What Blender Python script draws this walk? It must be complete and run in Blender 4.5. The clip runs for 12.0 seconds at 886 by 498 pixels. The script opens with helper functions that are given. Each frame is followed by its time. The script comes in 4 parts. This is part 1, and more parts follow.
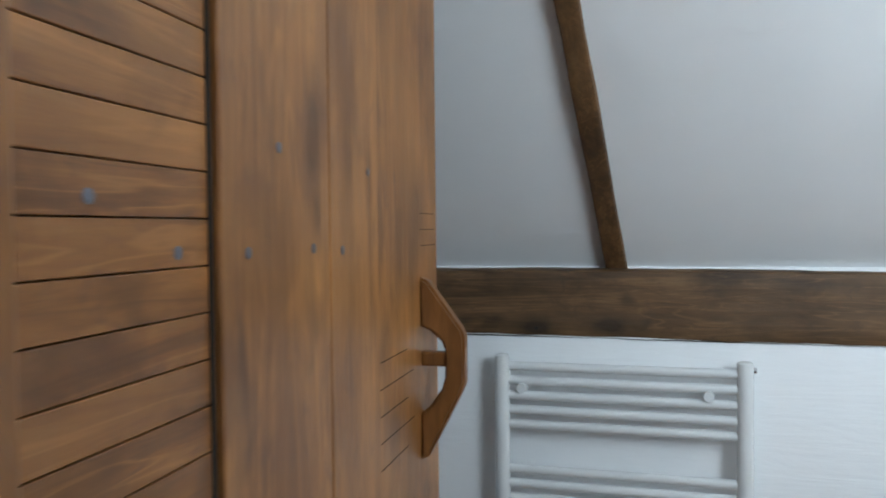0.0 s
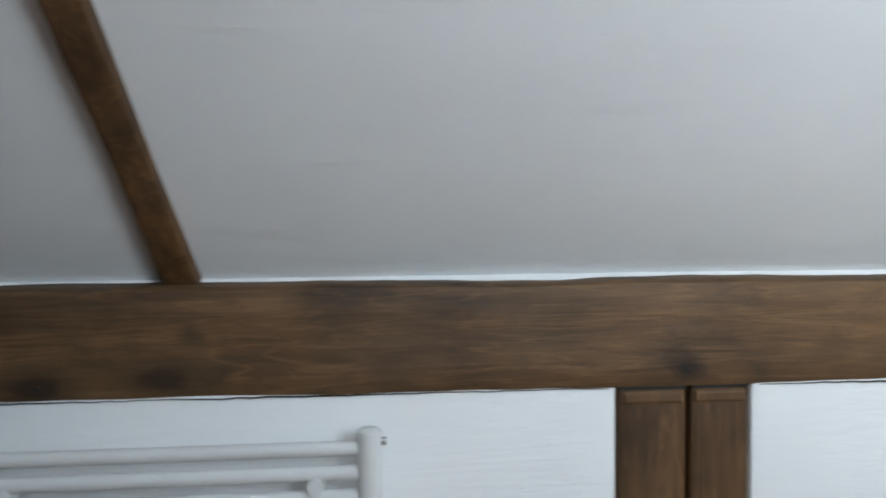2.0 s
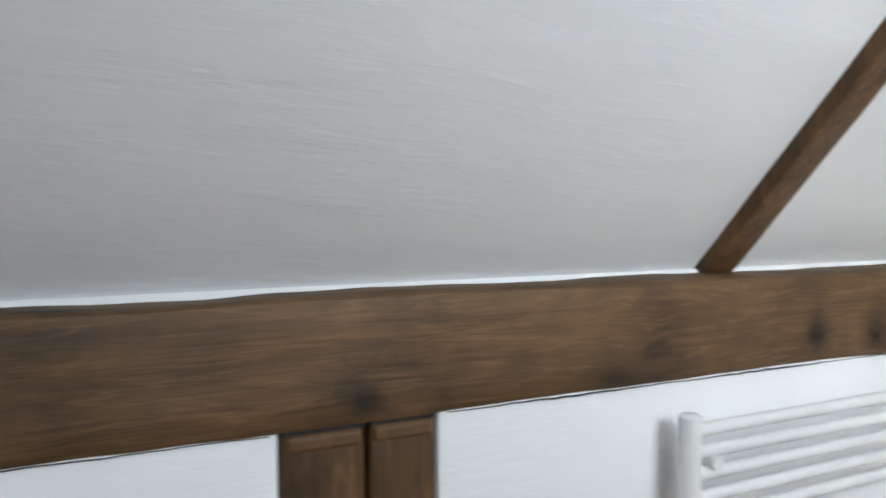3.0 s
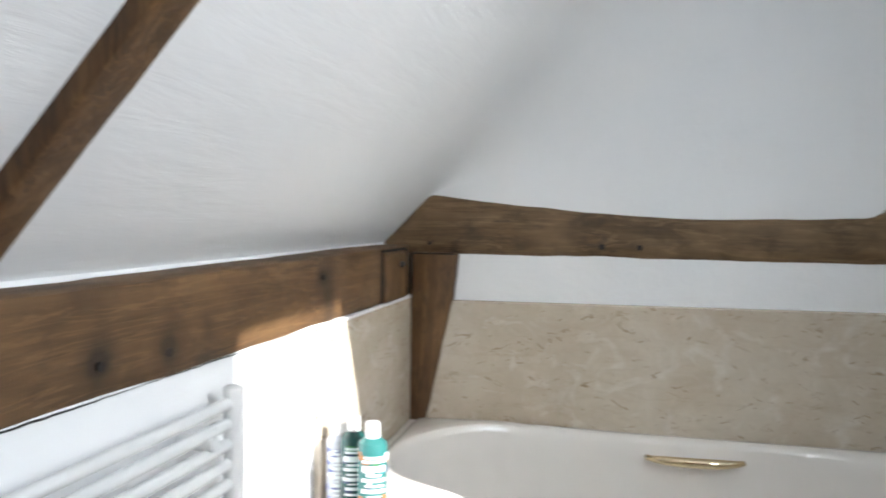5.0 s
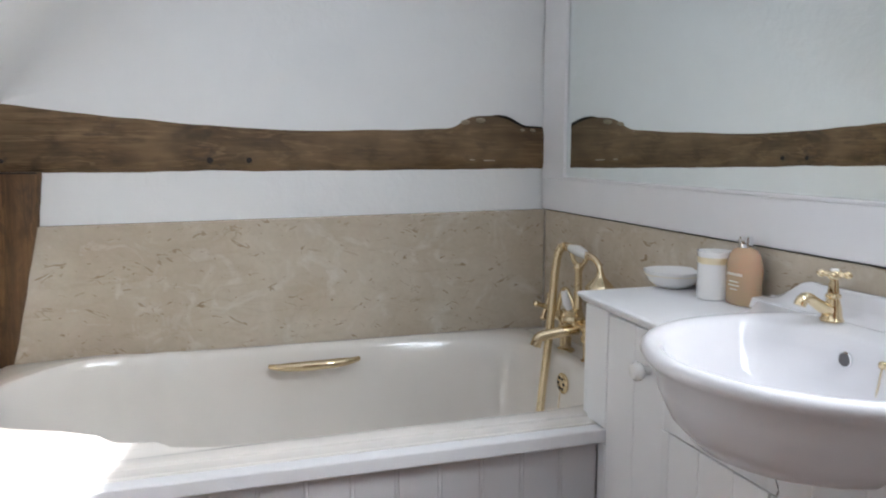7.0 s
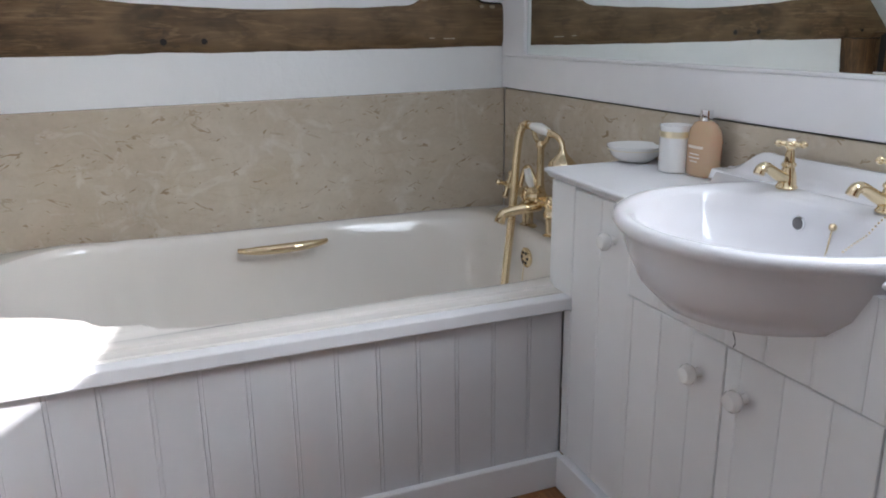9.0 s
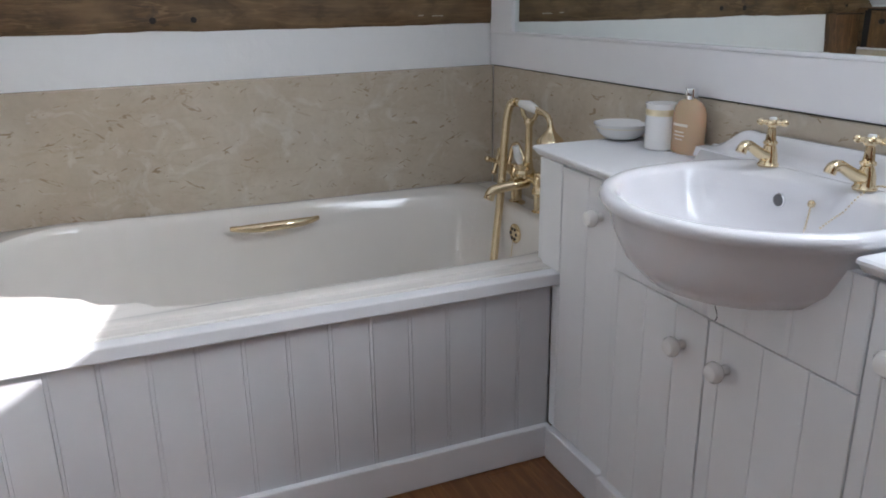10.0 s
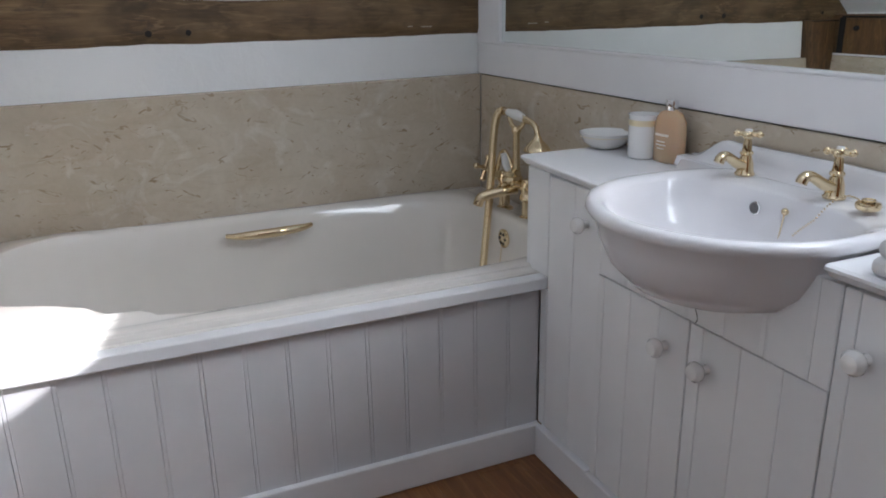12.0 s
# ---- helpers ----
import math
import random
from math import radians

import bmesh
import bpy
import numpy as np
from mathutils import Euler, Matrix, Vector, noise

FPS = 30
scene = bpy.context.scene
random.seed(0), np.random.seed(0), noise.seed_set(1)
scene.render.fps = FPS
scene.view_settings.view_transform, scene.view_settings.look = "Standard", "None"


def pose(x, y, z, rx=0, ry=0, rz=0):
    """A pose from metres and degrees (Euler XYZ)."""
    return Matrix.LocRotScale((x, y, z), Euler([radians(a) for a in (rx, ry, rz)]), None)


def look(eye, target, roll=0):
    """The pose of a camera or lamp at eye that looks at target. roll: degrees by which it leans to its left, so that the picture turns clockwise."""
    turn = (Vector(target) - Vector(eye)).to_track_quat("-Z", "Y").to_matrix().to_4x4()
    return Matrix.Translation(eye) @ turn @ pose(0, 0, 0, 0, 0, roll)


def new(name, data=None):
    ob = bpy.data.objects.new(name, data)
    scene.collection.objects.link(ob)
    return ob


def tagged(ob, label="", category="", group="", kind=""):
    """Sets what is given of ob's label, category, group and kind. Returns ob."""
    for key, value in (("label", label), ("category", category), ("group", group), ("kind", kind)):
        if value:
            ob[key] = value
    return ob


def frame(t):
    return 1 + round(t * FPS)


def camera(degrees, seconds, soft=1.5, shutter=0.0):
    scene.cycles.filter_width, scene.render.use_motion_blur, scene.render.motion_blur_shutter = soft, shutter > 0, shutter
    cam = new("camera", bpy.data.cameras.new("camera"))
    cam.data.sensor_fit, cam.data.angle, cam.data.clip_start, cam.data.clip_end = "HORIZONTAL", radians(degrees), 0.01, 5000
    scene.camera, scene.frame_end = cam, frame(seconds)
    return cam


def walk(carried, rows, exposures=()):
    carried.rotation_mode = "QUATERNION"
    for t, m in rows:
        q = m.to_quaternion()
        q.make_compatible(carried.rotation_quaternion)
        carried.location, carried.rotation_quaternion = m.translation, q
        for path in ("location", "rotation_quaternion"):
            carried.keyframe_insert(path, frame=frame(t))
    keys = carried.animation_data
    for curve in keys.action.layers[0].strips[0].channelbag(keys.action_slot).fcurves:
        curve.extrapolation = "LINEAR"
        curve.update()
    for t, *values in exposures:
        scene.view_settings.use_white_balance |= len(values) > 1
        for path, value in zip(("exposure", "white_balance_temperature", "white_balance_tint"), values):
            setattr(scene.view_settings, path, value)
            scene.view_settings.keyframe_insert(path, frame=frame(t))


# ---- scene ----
cam = camera(59.8, 12.0, soft=1.8, shutter=0.4)
PATH = [
    (0, (-0.165, -0.097, 1.212), (-0.64, 1.846, 1.159), -0.60),
    (0.5, (-0.174, 0.107, 1.217), (-0.522, 2.075, 1.153), -0.55),
    (1, (-0.132, 0.308, 1.212), (-0.308, 2.299, 1.137), -0.50),
    (1.5, (-0.05, 0.494, 1.216), (-0.039, 2.492, 1.124), -0.55),
    (2, (0.054, 0.651, 1.215), (0.311, 2.632, 1.12), -0.50),
    (2.5, (0.104, 0.791, 1.207), (0.731, 2.688, 1.123), -0.30),
    (3, (0.201, 0.881, 1.217), (1.167, 2.629, 1.113), -0.20),
    (3.5, (0.287, 0.942, 1.22), (1.588, 2.458, 1.118), -0.16),
    (3.7, (0.322, 0.961, 1.22), (1.757, 2.35, 1.118), -0.10),
    (5.5, (0.556, 1.086, 1.208), (2.551, 1.164, 1.098), 0.90),
    (6, (0.567, 1.126, 1.175), (2.547, 0.873, 1.049), 0.80),
    (6.5, (0.559, 1.137, 1.153), (2.497, 0.674, 0.974), 0.47),
    (7, (0.548, 1.145, 1.136), (2.437, 0.541, 0.877), 0.02),
    (7.5, (0.546, 1.168, 1.133), (2.397, 0.499, 0.782), -0.40),
    (9.5, (0.513, 1.225, 1.136), (2.282, 0.505, 0.543), -0.70),
    (10, (0.498, 1.232, 1.15), (2.254, 0.5, 0.532), -0.80),
    (10.5, (0.484, 1.234, 1.157), (2.233, 0.494, 0.53), -0.88),
    (11, (0.473, 1.246, 1.169), (2.215, 0.493, 0.535), -0.98),
    (11.5, (0.461, 1.25, 1.179), (2.203, 0.497, 0.547), -1.07),
    (12, (0.449, 1.269, 1.186), (2.19, 0.504, 0.568), -1.00),
]
EXPOSURES = [(0, 1.35, 5850, 3), (1.5, 1.18, 5950, 4), (2.5, 1.15, 6150, 6), (3.5, 1.07, 6310, 8), (5.5, 1.16, 6210, 9), (7.0, 1.12, 6200, 11), (9.5, 0.89, 6060, 12), (12, 0.63, 6060, 12)]
walk(cam, [(t, look(eye, target, roll)) for t, eye, target, roll in PATH], EXPOSURES)

# ---- plan, in metres ----
X_WEST, X_END = -1.3, 2.995          # plaster of the end walls
Y_RAD = 1.815                        # face of the radiator wall at x = 0.5, from which it runs slightly askew
SKEW = pose(0.5, Y_RAD, 0, 0, 0, -2.12) @ pose(-0.5, -Y_RAD, 0)
MARBLE_X = 2.965
DECK_Z, DECK_X = 0.506, 2.012
VAN_Y, VAN_Z, VAN_X1, VAN_X0 = 0.310, 0.808, 2.118, 0.55
DOOR_X0, DOOR_X1 = -0.52, 0.36
CEIL_Z, CEIL_Y = 2.27, 0.73
WIN_X0, WIN_X1, WIN_Z0, WIN_Z1 = 0.590, 1.340, 1.324, 2.13
RAKE_Z, RAKE_X = 1.705, 1.180          # the added light-shaping wedge starts at this height and reaches this x at the head
WALL = 0.16

# ---- light: sun and sky through the one window ----
SUN_WAY = Vector((0.66, 1.0, -0.60)).normalized()
world = bpy.data.worlds.new("sky")
scene.world = world
world.use_nodes = True
wn = world.node_tree.nodes
sky = wn.new("ShaderNodeTexSky")
sky.sky_type, sky.sun_disc = "NISHITA", False
sky.sun_elevation = math.asin(-SUN_WAY.z)
sky.sun_rotation = math.atan2(-SUN_WAY.x, -SUN_WAY.y)
world.node_tree.links.new(sky.outputs[0], wn["Background"].inputs[0])
wn["Background"].inputs[1].default_value = 0.12
sun = new("sun", bpy.data.lights.new("sun", "SUN"))
sun.data.energy, sun.data.angle, sun.data.color = 5.0, radians(0.6), (1.0, 0.965, 0.92)
sun.matrix_world = look((0, 0, 6), Vector((0, 0, 6)) + SUN_WAY)
daylight = new("window_daylight", bpy.data.lights.new("window_daylight", "AREA"))
daylight.data.shape, daylight.data.size, daylight.data.size_y = "RECTANGLE", RAKE_X - WIN_X0, WIN_Z1 - WIN_Z0
daylight.data.energy, daylight.data.color = 9.5, (0.88, 0.95, 1.0)
daylight.matrix_world = look(((WIN_X0 + RAKE_X) / 2, -0.04, (WIN_Z0 + WIN_Z1) / 2), ((WIN_X0 + RAKE_X) / 2, 2, (WIN_Z0 + WIN_Z1) / 2 - 0.3))


# ---- materials ----
class Nodes:
    """A small builder of node materials."""

    def __init__(self, name, rough=0.5, metal=0.0, color=(0.8, 0.8, 0.8)):
        self.m = bpy.data.materials.new(name)
        self.m.use_nodes = True
        self.t = self.m.node_tree
        self.b = self.t.nodes["Principled BSDF"]
        self.b.inputs["Roughness"].default_value = rough
        self.b.inputs["Metallic"].default_value = metal
        self.b.inputs["Base Color"].default_value = (*color, 1)

    def node(self, kind, **values):
        n = self.t.nodes.new(kind)
        for k, v in values.items():
            n.inputs[k.replace("_", " ")].default_value = v
        return n

    def link(self, a, b):
        self.t.links.new(a, b)

    def coords(self, scale, randomly=False):
        tc = self.node("ShaderNodeTexCoord")
        mp = self.node("ShaderNodeMapping")
        mp.inputs["Scale"].default_value = scale
        self.link(tc.outputs["Object"], mp.inputs[0])
        if randomly:
            info = self.node("ShaderNodeObjectInfo")
            mul = self.node("ShaderNodeVectorMath")
            mul.operation = "SCALE"
            mul.inputs[0].default_value = (37.0, 23.0, 51.0)
            self.link(info.outputs["Random"], mul.inputs["Scale"])
            self.link(mul.outputs[0], mp.inputs["Location"])
        return mp.outputs[0]

    def noise(self, vec, scale, detail=4.0, rough=0.55, distort=0.0):
        n = self.node("ShaderNodeTexNoise", Scale=scale, Detail=detail, Roughness=rough, Distortion=distort)
        self.link(vec, n.inputs["Vector"])
        return n.outputs["Fac"]

    def ramp(self, fac, stops):
        r = self.node("ShaderNodeValToRGB")
        e = r.color_ramp.elements
        while len(e) < len(stops):
            e.new(0.5)
        for el, (p, c) in zip(e, stops):
            el.position, el.color = p, (*c, 1) if len(c) == 3 else c
        self.link(fac, r.inputs[0])
        return r.outputs["Color"]

    def mix(self, fac, a, b, blend="MIX"):
        n = self.node("ShaderNodeMix")
        n.data_type, n.blend_type = "RGBA", blend
        for s, v in ((n.inputs[0], fac), (n.inputs[6], a), (n.inputs[7], b)):
            if isinstance(v, (int, float)):
                s.default_value = v
            elif isinstance(v, tuple):
                s.default_value = (*v, 1)
            else:
                self.link(v, s)
        return n.outputs[2]

    def color(self, c):
        self.link(c, self.b.inputs["Base Color"])

    def rough(self, fac, lo, hi):
        r = self.node("ShaderNodeMapRange")
        r.inputs["To Min"].default_value, r.inputs["To Max"].default_value = lo, hi
        self.link(fac, r.inputs[0])
        self.link(r.outputs[0], self.b.inputs["Roughness"])

    def bump(self, height, strength, distance):
        n = self.node("ShaderNodeBump", Strength=strength, Distance=distance)
        if "Normal" in self.b.inputs and self.b.inputs["Normal"].links:
            self.link(self.b.inputs["Normal"].links[0].from_socket, n.inputs["Normal"])
        self.link(height, n.inputs["Height"])
        self.link(n.outputs[0], self.b.inputs["Normal"])


def wood(name, along, dark, mid, light, rough=0.6, grain=1.0, bump=0.3, knots=0.5, stains=0.0, marks=()):
    """Wood whose grain runs along axis 0, 1 or 2."""
    n = Nodes(name, rough)
    stretch = [14.0 * grain] * 3
    stretch[along] = 1.1 * grain
    v = n.coords(stretch, True)
    fibre = n.noise(v, 3.0, 8, 0.65, 0.6)
    soft = n.noise(n.coords([2.5 if a != along else 1.2 for a in range(3)], True), 2.2, 4, 0.6, 0.8)
    fine = n.noise(v, 16.0, 5, 0.7)
    c = n.ramp(fibre, [(0.28, dark), (0.5, mid), (0.72, light)])
    c = n.mix(n.ramp(soft, [(0.38, (1, 1, 1)), (0.66, (0, 0, 0))]), c, n.mix(0.55, c, dark), "MIX")
    c = n.mix(0.35, c, n.ramp(fine, [(0.3, (0.35, 0.35, 0.35)), (0.7, (1, 1, 1))]), "MULTIPLY")
    spots = n.noise(n.coords([5.0 if a != along else 3.0 for a in range(3)], True), 2.6, 2, 0.5, 0.3)
    k = n.ramp(spots, [(0.60, (0, 0, 0)), (0.66, (0.35, 0.35, 0.35)), (0.72, (1, 1, 1))])
    year = n.noise(n.coords([7.0 * grain if a != along else 0.55 * grain for a in range(3)], True), 2.0, 4, 0.55, 0.5)
    c = n.mix(n.ramp(year, [(0.455, (0, 0, 0)), (0.47, (0.35, 0.35, 0.35)), (0.485, (0, 0, 0)), (0.545, (0, 0, 0)), (0.555, (0.4, 0.4, 0.4)), (0.57, (0, 0, 0))]), c, tuple(1.15 * x for x in light))
    c = n.mix(n.ramp(year, [(0.40, (0, 0, 0)), (0.415, (0.6, 0.6, 0.6)), (0.43, (0, 0, 0)), (0.60, (0, 0, 0)), (0.61, (0.6, 0.6, 0.6)), (0.625, (0, 0, 0))]), c, dark)
    kk = n.mix(knots, (0, 0, 0), k)
    c = n.mix(kk, c, tuple(0.45 * x for x in dark))
    if stains:
        blot = n.noise(n.coords([9.0 if a != along else 4.5 for a in range(3)], True), 1.5, 5, 0.62, 0.5)
        c = n.mix(n.mix(stains, (0, 0, 0), n.ramp(blot, [(0.49, (0, 0, 0)), (0.64, (1, 1, 1))])), c, tuple(0.75 * x for x in dark))
        small = n.noise(n.coords([6.0 if a != along else 3.0 for a in range(3)], True), 4.5, 3, 0.6, 1.0)
        c = n.mix(n.mix(stains, (0, 0, 0), n.ramp(small, [(0.60, (0, 0, 0)), (0.70, (0.8, 0.8, 0.8))])), c, (0.75 * dark[0], 0.85 * dark[1], 1.6 * dark[2]))
        warm = n.noise(n.coords([4.0, 4.0, 4.0], True), 1.1, 3, 0.5)
        c = n.mix(n.ramp(warm, [(0.4, (0, 0, 0)), (0.65, (0.35, 0.35, 0.35))]), c, light)
    # single knots and stains: place, half sizes and strength of each
    for at, size, strength in marks:
        sub = n.node("ShaderNodeVectorMath")
        sub.operation = "SUBTRACT"
        n.link(n.coords((1, 1, 1)), sub.inputs[0])
        sub.inputs[1].default_value = at
        div = n.node("ShaderNodeVectorMath")
        div.operation = "DIVIDE"
        n.link(sub.outputs[0], div.inputs[0])
        div.inputs[1].default_value = size
        wob = n.node("ShaderNodeTexNoise", Scale=26.0, Detail=4.0, Roughness=0.65)
        n.link(n.coords((1, 1, 1)), wob.inputs["Vector"])
        far = n.node("ShaderNodeVectorMath")
        far.operation = "LENGTH"
        n.link(div.outputs[0], far.inputs[0])
        add = n.node("ShaderNodeMath")
        add.operation = "MULTIPLY_ADD"
        n.link(wob.outputs["Fac"], add.inputs[0])
        add.inputs[1].default_value = 0.75
        n.link(far.outputs["Value"], add.inputs[2])
        half = n.node("ShaderNodeMath")
        half.operation = "MULTIPLY"
        half.inputs[1].default_value = 0.36
        n.link(add.outputs[0], half.inputs[0])
        halo = n.ramp(half.outputs[0], [(0.34, (strength,) * 3), (0.50, (0.55 * strength,) * 3), (0.86, (0, 0, 0))])
        c = n.mix(halo, c, tuple(0.55 * x for x in dark))
    n.color(c)
    n.rough(fine, rough - 0.12, rough + 0.15)
    n.bump(fibre, bump, 0.004)
    n.bump(fine, bump * 0.6, 0.0012)
    return n.m


def painted(name, color, rough=0.4, bump=0.08, scale=1.0, stain=0.04):
    n = Nodes(name, rough, 0, color)
    v = n.coords((1, 1, 1), True)
    big = n.noise(v, 2.2 * scale, 4, 0.6)
    small = n.noise(v, 60 * scale, 4, 0.6)
    d = tuple(x * (1 - 2.2 * stain) for x in color)
    n.color(n.ramp(big, [(0.3, d), (0.7, color)]))
    n.rough(small, rough - 0.06, rough + 0.1)
    n.bump(small, bump, 0.002)
    return n.m


def make_plaster():
    n = Nodes("plaster", 0.85, 0, (0.8, 0.8, 0.79))
    v = n.coords((1, 1, 1))
    big = n.noise(v, 1.6, 5, 0.6)
    mid = n.noise(n.coords((0.8, 5, 5)), 4.0, 6, 0.62, 0.4)
    fine = n.noise(v, 90, 4, 0.6)
    n.color(n.ramp(big, [(0.3, (0.84, 0.85, 0.86)), (0.7, (0.885, 0.89, 0.895))]))
    n.bump(mid, 0.26, 0.010)
    strokes = n.noise(n.coords((3.2, 26, 26)), 3.2, 5, 0.6, 0.6)
    where = n.ramp(n.noise(v, 3.4, 3, 0.6), [(0.42, (0, 0, 0)), (0.62, (1, 1, 1))])
    n.bump(n.mix(where, (0.5, 0.5, 0.5), strokes), 0.16, 0.003)
    n.bump(fine, 0.06, 0.0015)
    return n.m


def make_marble():
    n = Nodes("marble", 0.16, 0, (0.6, 0.5, 0.38))
    v = n.coords((1, 1, 1))
    cloud = n.noise(v, 3.5, 6, 0.62, 0.6)
    c = n.ramp(cloud, [(0.25, (0.49, 0.415, 0.325)), (0.5, (0.57, 0.495, 0.395)), (0.75, (0.65, 0.585, 0.495))])
    pale = n.noise(n.coords((1, 1.3, 1.6)), 6.5, 5, 0.6, 1.2)
    c = n.mix(n.ramp(pale, [(0.54, (0, 0, 0)), (0.72, (0.65, 0.65, 0.65))]), c, (0.74, 0.70, 0.64))
    drift = n.noise(n.coords((1, 0.8, 2.6)), 5.0, 6, 0.65, 1.5)
    c = n.mix(n.ramp(drift, [(0.50, (0, 0, 0)), (0.70, (0.5, 0.5, 0.5))]), c, (0.47, 0.385, 0.285))
    # short wandering brown veins
    for scale, gate_at, tone, seed in ((6.0, 0.60, (0.36, 0.255, 0.155), 0.0), (4.0, 0.62, (0.38, 0.30, 0.21), 9.0)):
        vs = n.node("ShaderNodeVectorMath")
        vs.operation = "ADD"
        n.link(n.coords((1, 0.8, 1.9)), vs.inputs[0])
        vs.inputs[1].default_value = (seed, seed * 0.7, seed * 1.3)
        vein = n.noise(vs.outputs[0], scale, 3, 0.6, 1.0)
        line = n.ramp(vein, [(0.488, (0, 0, 0)), (0.5, (0.7, 0.7, 0.7)), (0.512, (0, 0, 0))])
        gate = n.ramp(n.noise(vs.outputs[0], scale * 2.2, 2, 0.5, 0.4), [(gate_at, (0, 0, 0)), (gate_at + 0.06, (1, 1, 1))])
        c = n.mix(n.mix(1.0, line, gate, "MULTIPLY"), c, tone)
    # short brown flecks that lie aslant, some rising and some falling
    for lean, seed, strong in ((24, 0.0, 0.75), (-32, 4.0, 0.6)):
        mp = n.node("ShaderNodeMapping")
        mp.inputs["Rotation"].default_value = (radians(lean), 0, 0)
        mp.inputs["Location"].default_value = (seed, seed, seed)
        n.link(v, mp.inputs[0])
        st = n.node("ShaderNodeVectorMath")
        st.operation = "MULTIPLY"
        st.inputs[1].default_value = (9, 7, 24)
        n.link(mp.outputs[0], st.inputs[0])
        fl = n.noise(st.outputs[0], 2.3, 2, 0.5, 1.2)
        flm = n.ramp(fl, [(0.685, (0, 0, 0)), (0.73, (strong,) * 3)])
        c = n.mix(flm, c, (0.27, 0.18, 0.10))
    fine = n.noise(v, 70, 4)
    c = n.mix(0.14, c, n.ramp(fine, [(0.3, (0.6, 0.6, 0.6)), (0.7, (1, 1, 1))]), "MULTIPLY")
    n.color(c)
    n.rough(cloud, 0.1, 0.24)
    return n.m


def make_metal(name, color, rough):
    n = Nodes(name, rough, 1.0, color)
    v = n.coords((1, 1, 1))
    n.rough(n.noise(v, 45, 3), rough * 0.7, rough * 1.5)
    return n.m


def glossy(name, color, rough=0.08, stain=0.0, coat=0.3):
    n = Nodes(name, rough, 0, color)
    v = n.coords((1, 1, 1))
    n.rough(n.noise(v, 14, 3), rough * 0.7, rough * 1.6)
    n.color(n.ramp(n.noise(v, 3, 3), [(0.3, tuple(x * 0.97 for x in color)), (0.7, color)]))
    n.b.inputs["Coat Weight"].default_value = coat
    n.b.inputs["Coat Roughness"].default_value = 0.04
    return n.m


PLASTER = make_plaster()
MARBLE = make_marble()
OAK_X = wood("old_oak_along_x", 0, (0.042, 0.021, 0.007), (0.145, 0.073, 0.026), (0.215, 0.118, 0.047), 0.62, 1.0, 0.5, 0.8, 0.6,
             (((0.575, 1.815, 0.985), (0.034, 0.1, 0.024), 0.55), ((0.597, 1.815, 0.965), (0.018, 0.1, 0.014), 1.0), ((1.485, 1.815, 0.988), (0.030, 0.1, 0.026), 0.95), ((1.487, 1.815, 1.02), (0.018, 0.1, 0.04), 0.3),
              ((1.65, 1.815, 0.980), (0.030, 0.1, 0.030), 0.9), ((1.655, 1.815, 1.02), (0.018, 0.1, 0.04), 0.3), ((2.275, 1.815, 1.049), (0.030, 0.1, 0.026), 1.0), ((2.31, 1.815, 0.985), (0.032, 0.1, 0.075), 0.75),
              ((-0.40, 1.815, 0.955), (0.040, 0.1, 0.020), 0.9), ((-0.22, 1.815, 0.965), (0.045, 0.1, 0.022), 0.85), ((1.02, 1.815, 0.955), (0.045, 0.1, 0.016), 0.6)))
OAK_Y = wood("old_oak_along_y", 1, (0.055, 0.030, 0.011), (0.175, 0.100, 0.042), (0.29, 0.185, 0.092), 0.62, 1.0, 0.5, 0.75, 0.7)
OAK_Z = wood("old_oak_along_z", 2, (0.045, 0.022, 0.007), (0.145, 0.068, 0.022), (0.23, 0.122, 0.045), 0.6, 1.0, 0.45, 0.6, 0.6)
PINE_Y = wood("stained_pine_along_y", 1, (0.12, 0.046, 0.014), (0.31, 0.122, 0.028), (0.44, 0.195, 0.055), 0.32, 0.8, 0.12, 0.75, 0.6)
PINE_Z = wood("stained_pine_along_z", 2, (0.150, 0.058, 0.018), (0.335, 0.137, 0.032), (0.45, 0.205, 0.058), 0.32, 0.8, 0.12, 0.75, 0.6,
              (((-0.46, 0.598, 1.297), (0.1, 0.016, 0.050), 0.8), ((-0.46, 0.606, 1.225), (0.1, 0.009, 0.022), 0.6), ((-0.46, 0.52, 1.225), (0.1, 0.030, 0.05), 0.35), ((-0.46, 0.985, 1.235), (0.1, 0.035, 0.05), 0.65),
               ((-0.46, 0.90, 1.20), (0.1, 0.025, 0.06), 0.55), ((-0.46, 0.86, 0.95), (0.1, 0.03, 0.03), 0.55), ((-0.46, 0.96, 1.16), (0.1, 0.02, 0.05), 0.6), ((-0.46, 0.70, 1.30), (0.1, 0.02, 0.06), 0.3)))
PULL_WOOD = wood("dark_stained_pull", 2, (0.07, 0.025, 0.009), (0.20, 0.078, 0.020), (0.29, 0.125, 0.035), 0.35, 0.8, 0.12, 0.4, 0.3)
FLOOR_WOOD = wood("floor_wood", 0, (0.17, 0.066, 0.022), (0.27, 0.112, 0.038), (0.34, 0.155, 0.058), 0.32, 0.8, 0.12, 0.3)
WHITE = painted("white_paint", (0.87, 0.867, 0.89), 0.35, 0.05)
CREAM = painted("cream_paint", (0.87, 0.87, 0.882), 0.34, 0.05)
# the cream paint again, with the bath panel's shade darkened into its colour
PANEL_SHADED = painted("shaded_panel_cream", (0.69, 0.685, 0.705), 0.38, 0.05)
RAD_WHITE = painted("white_enamel", (0.80, 0.81, 0.81), 0.22, 0.02)
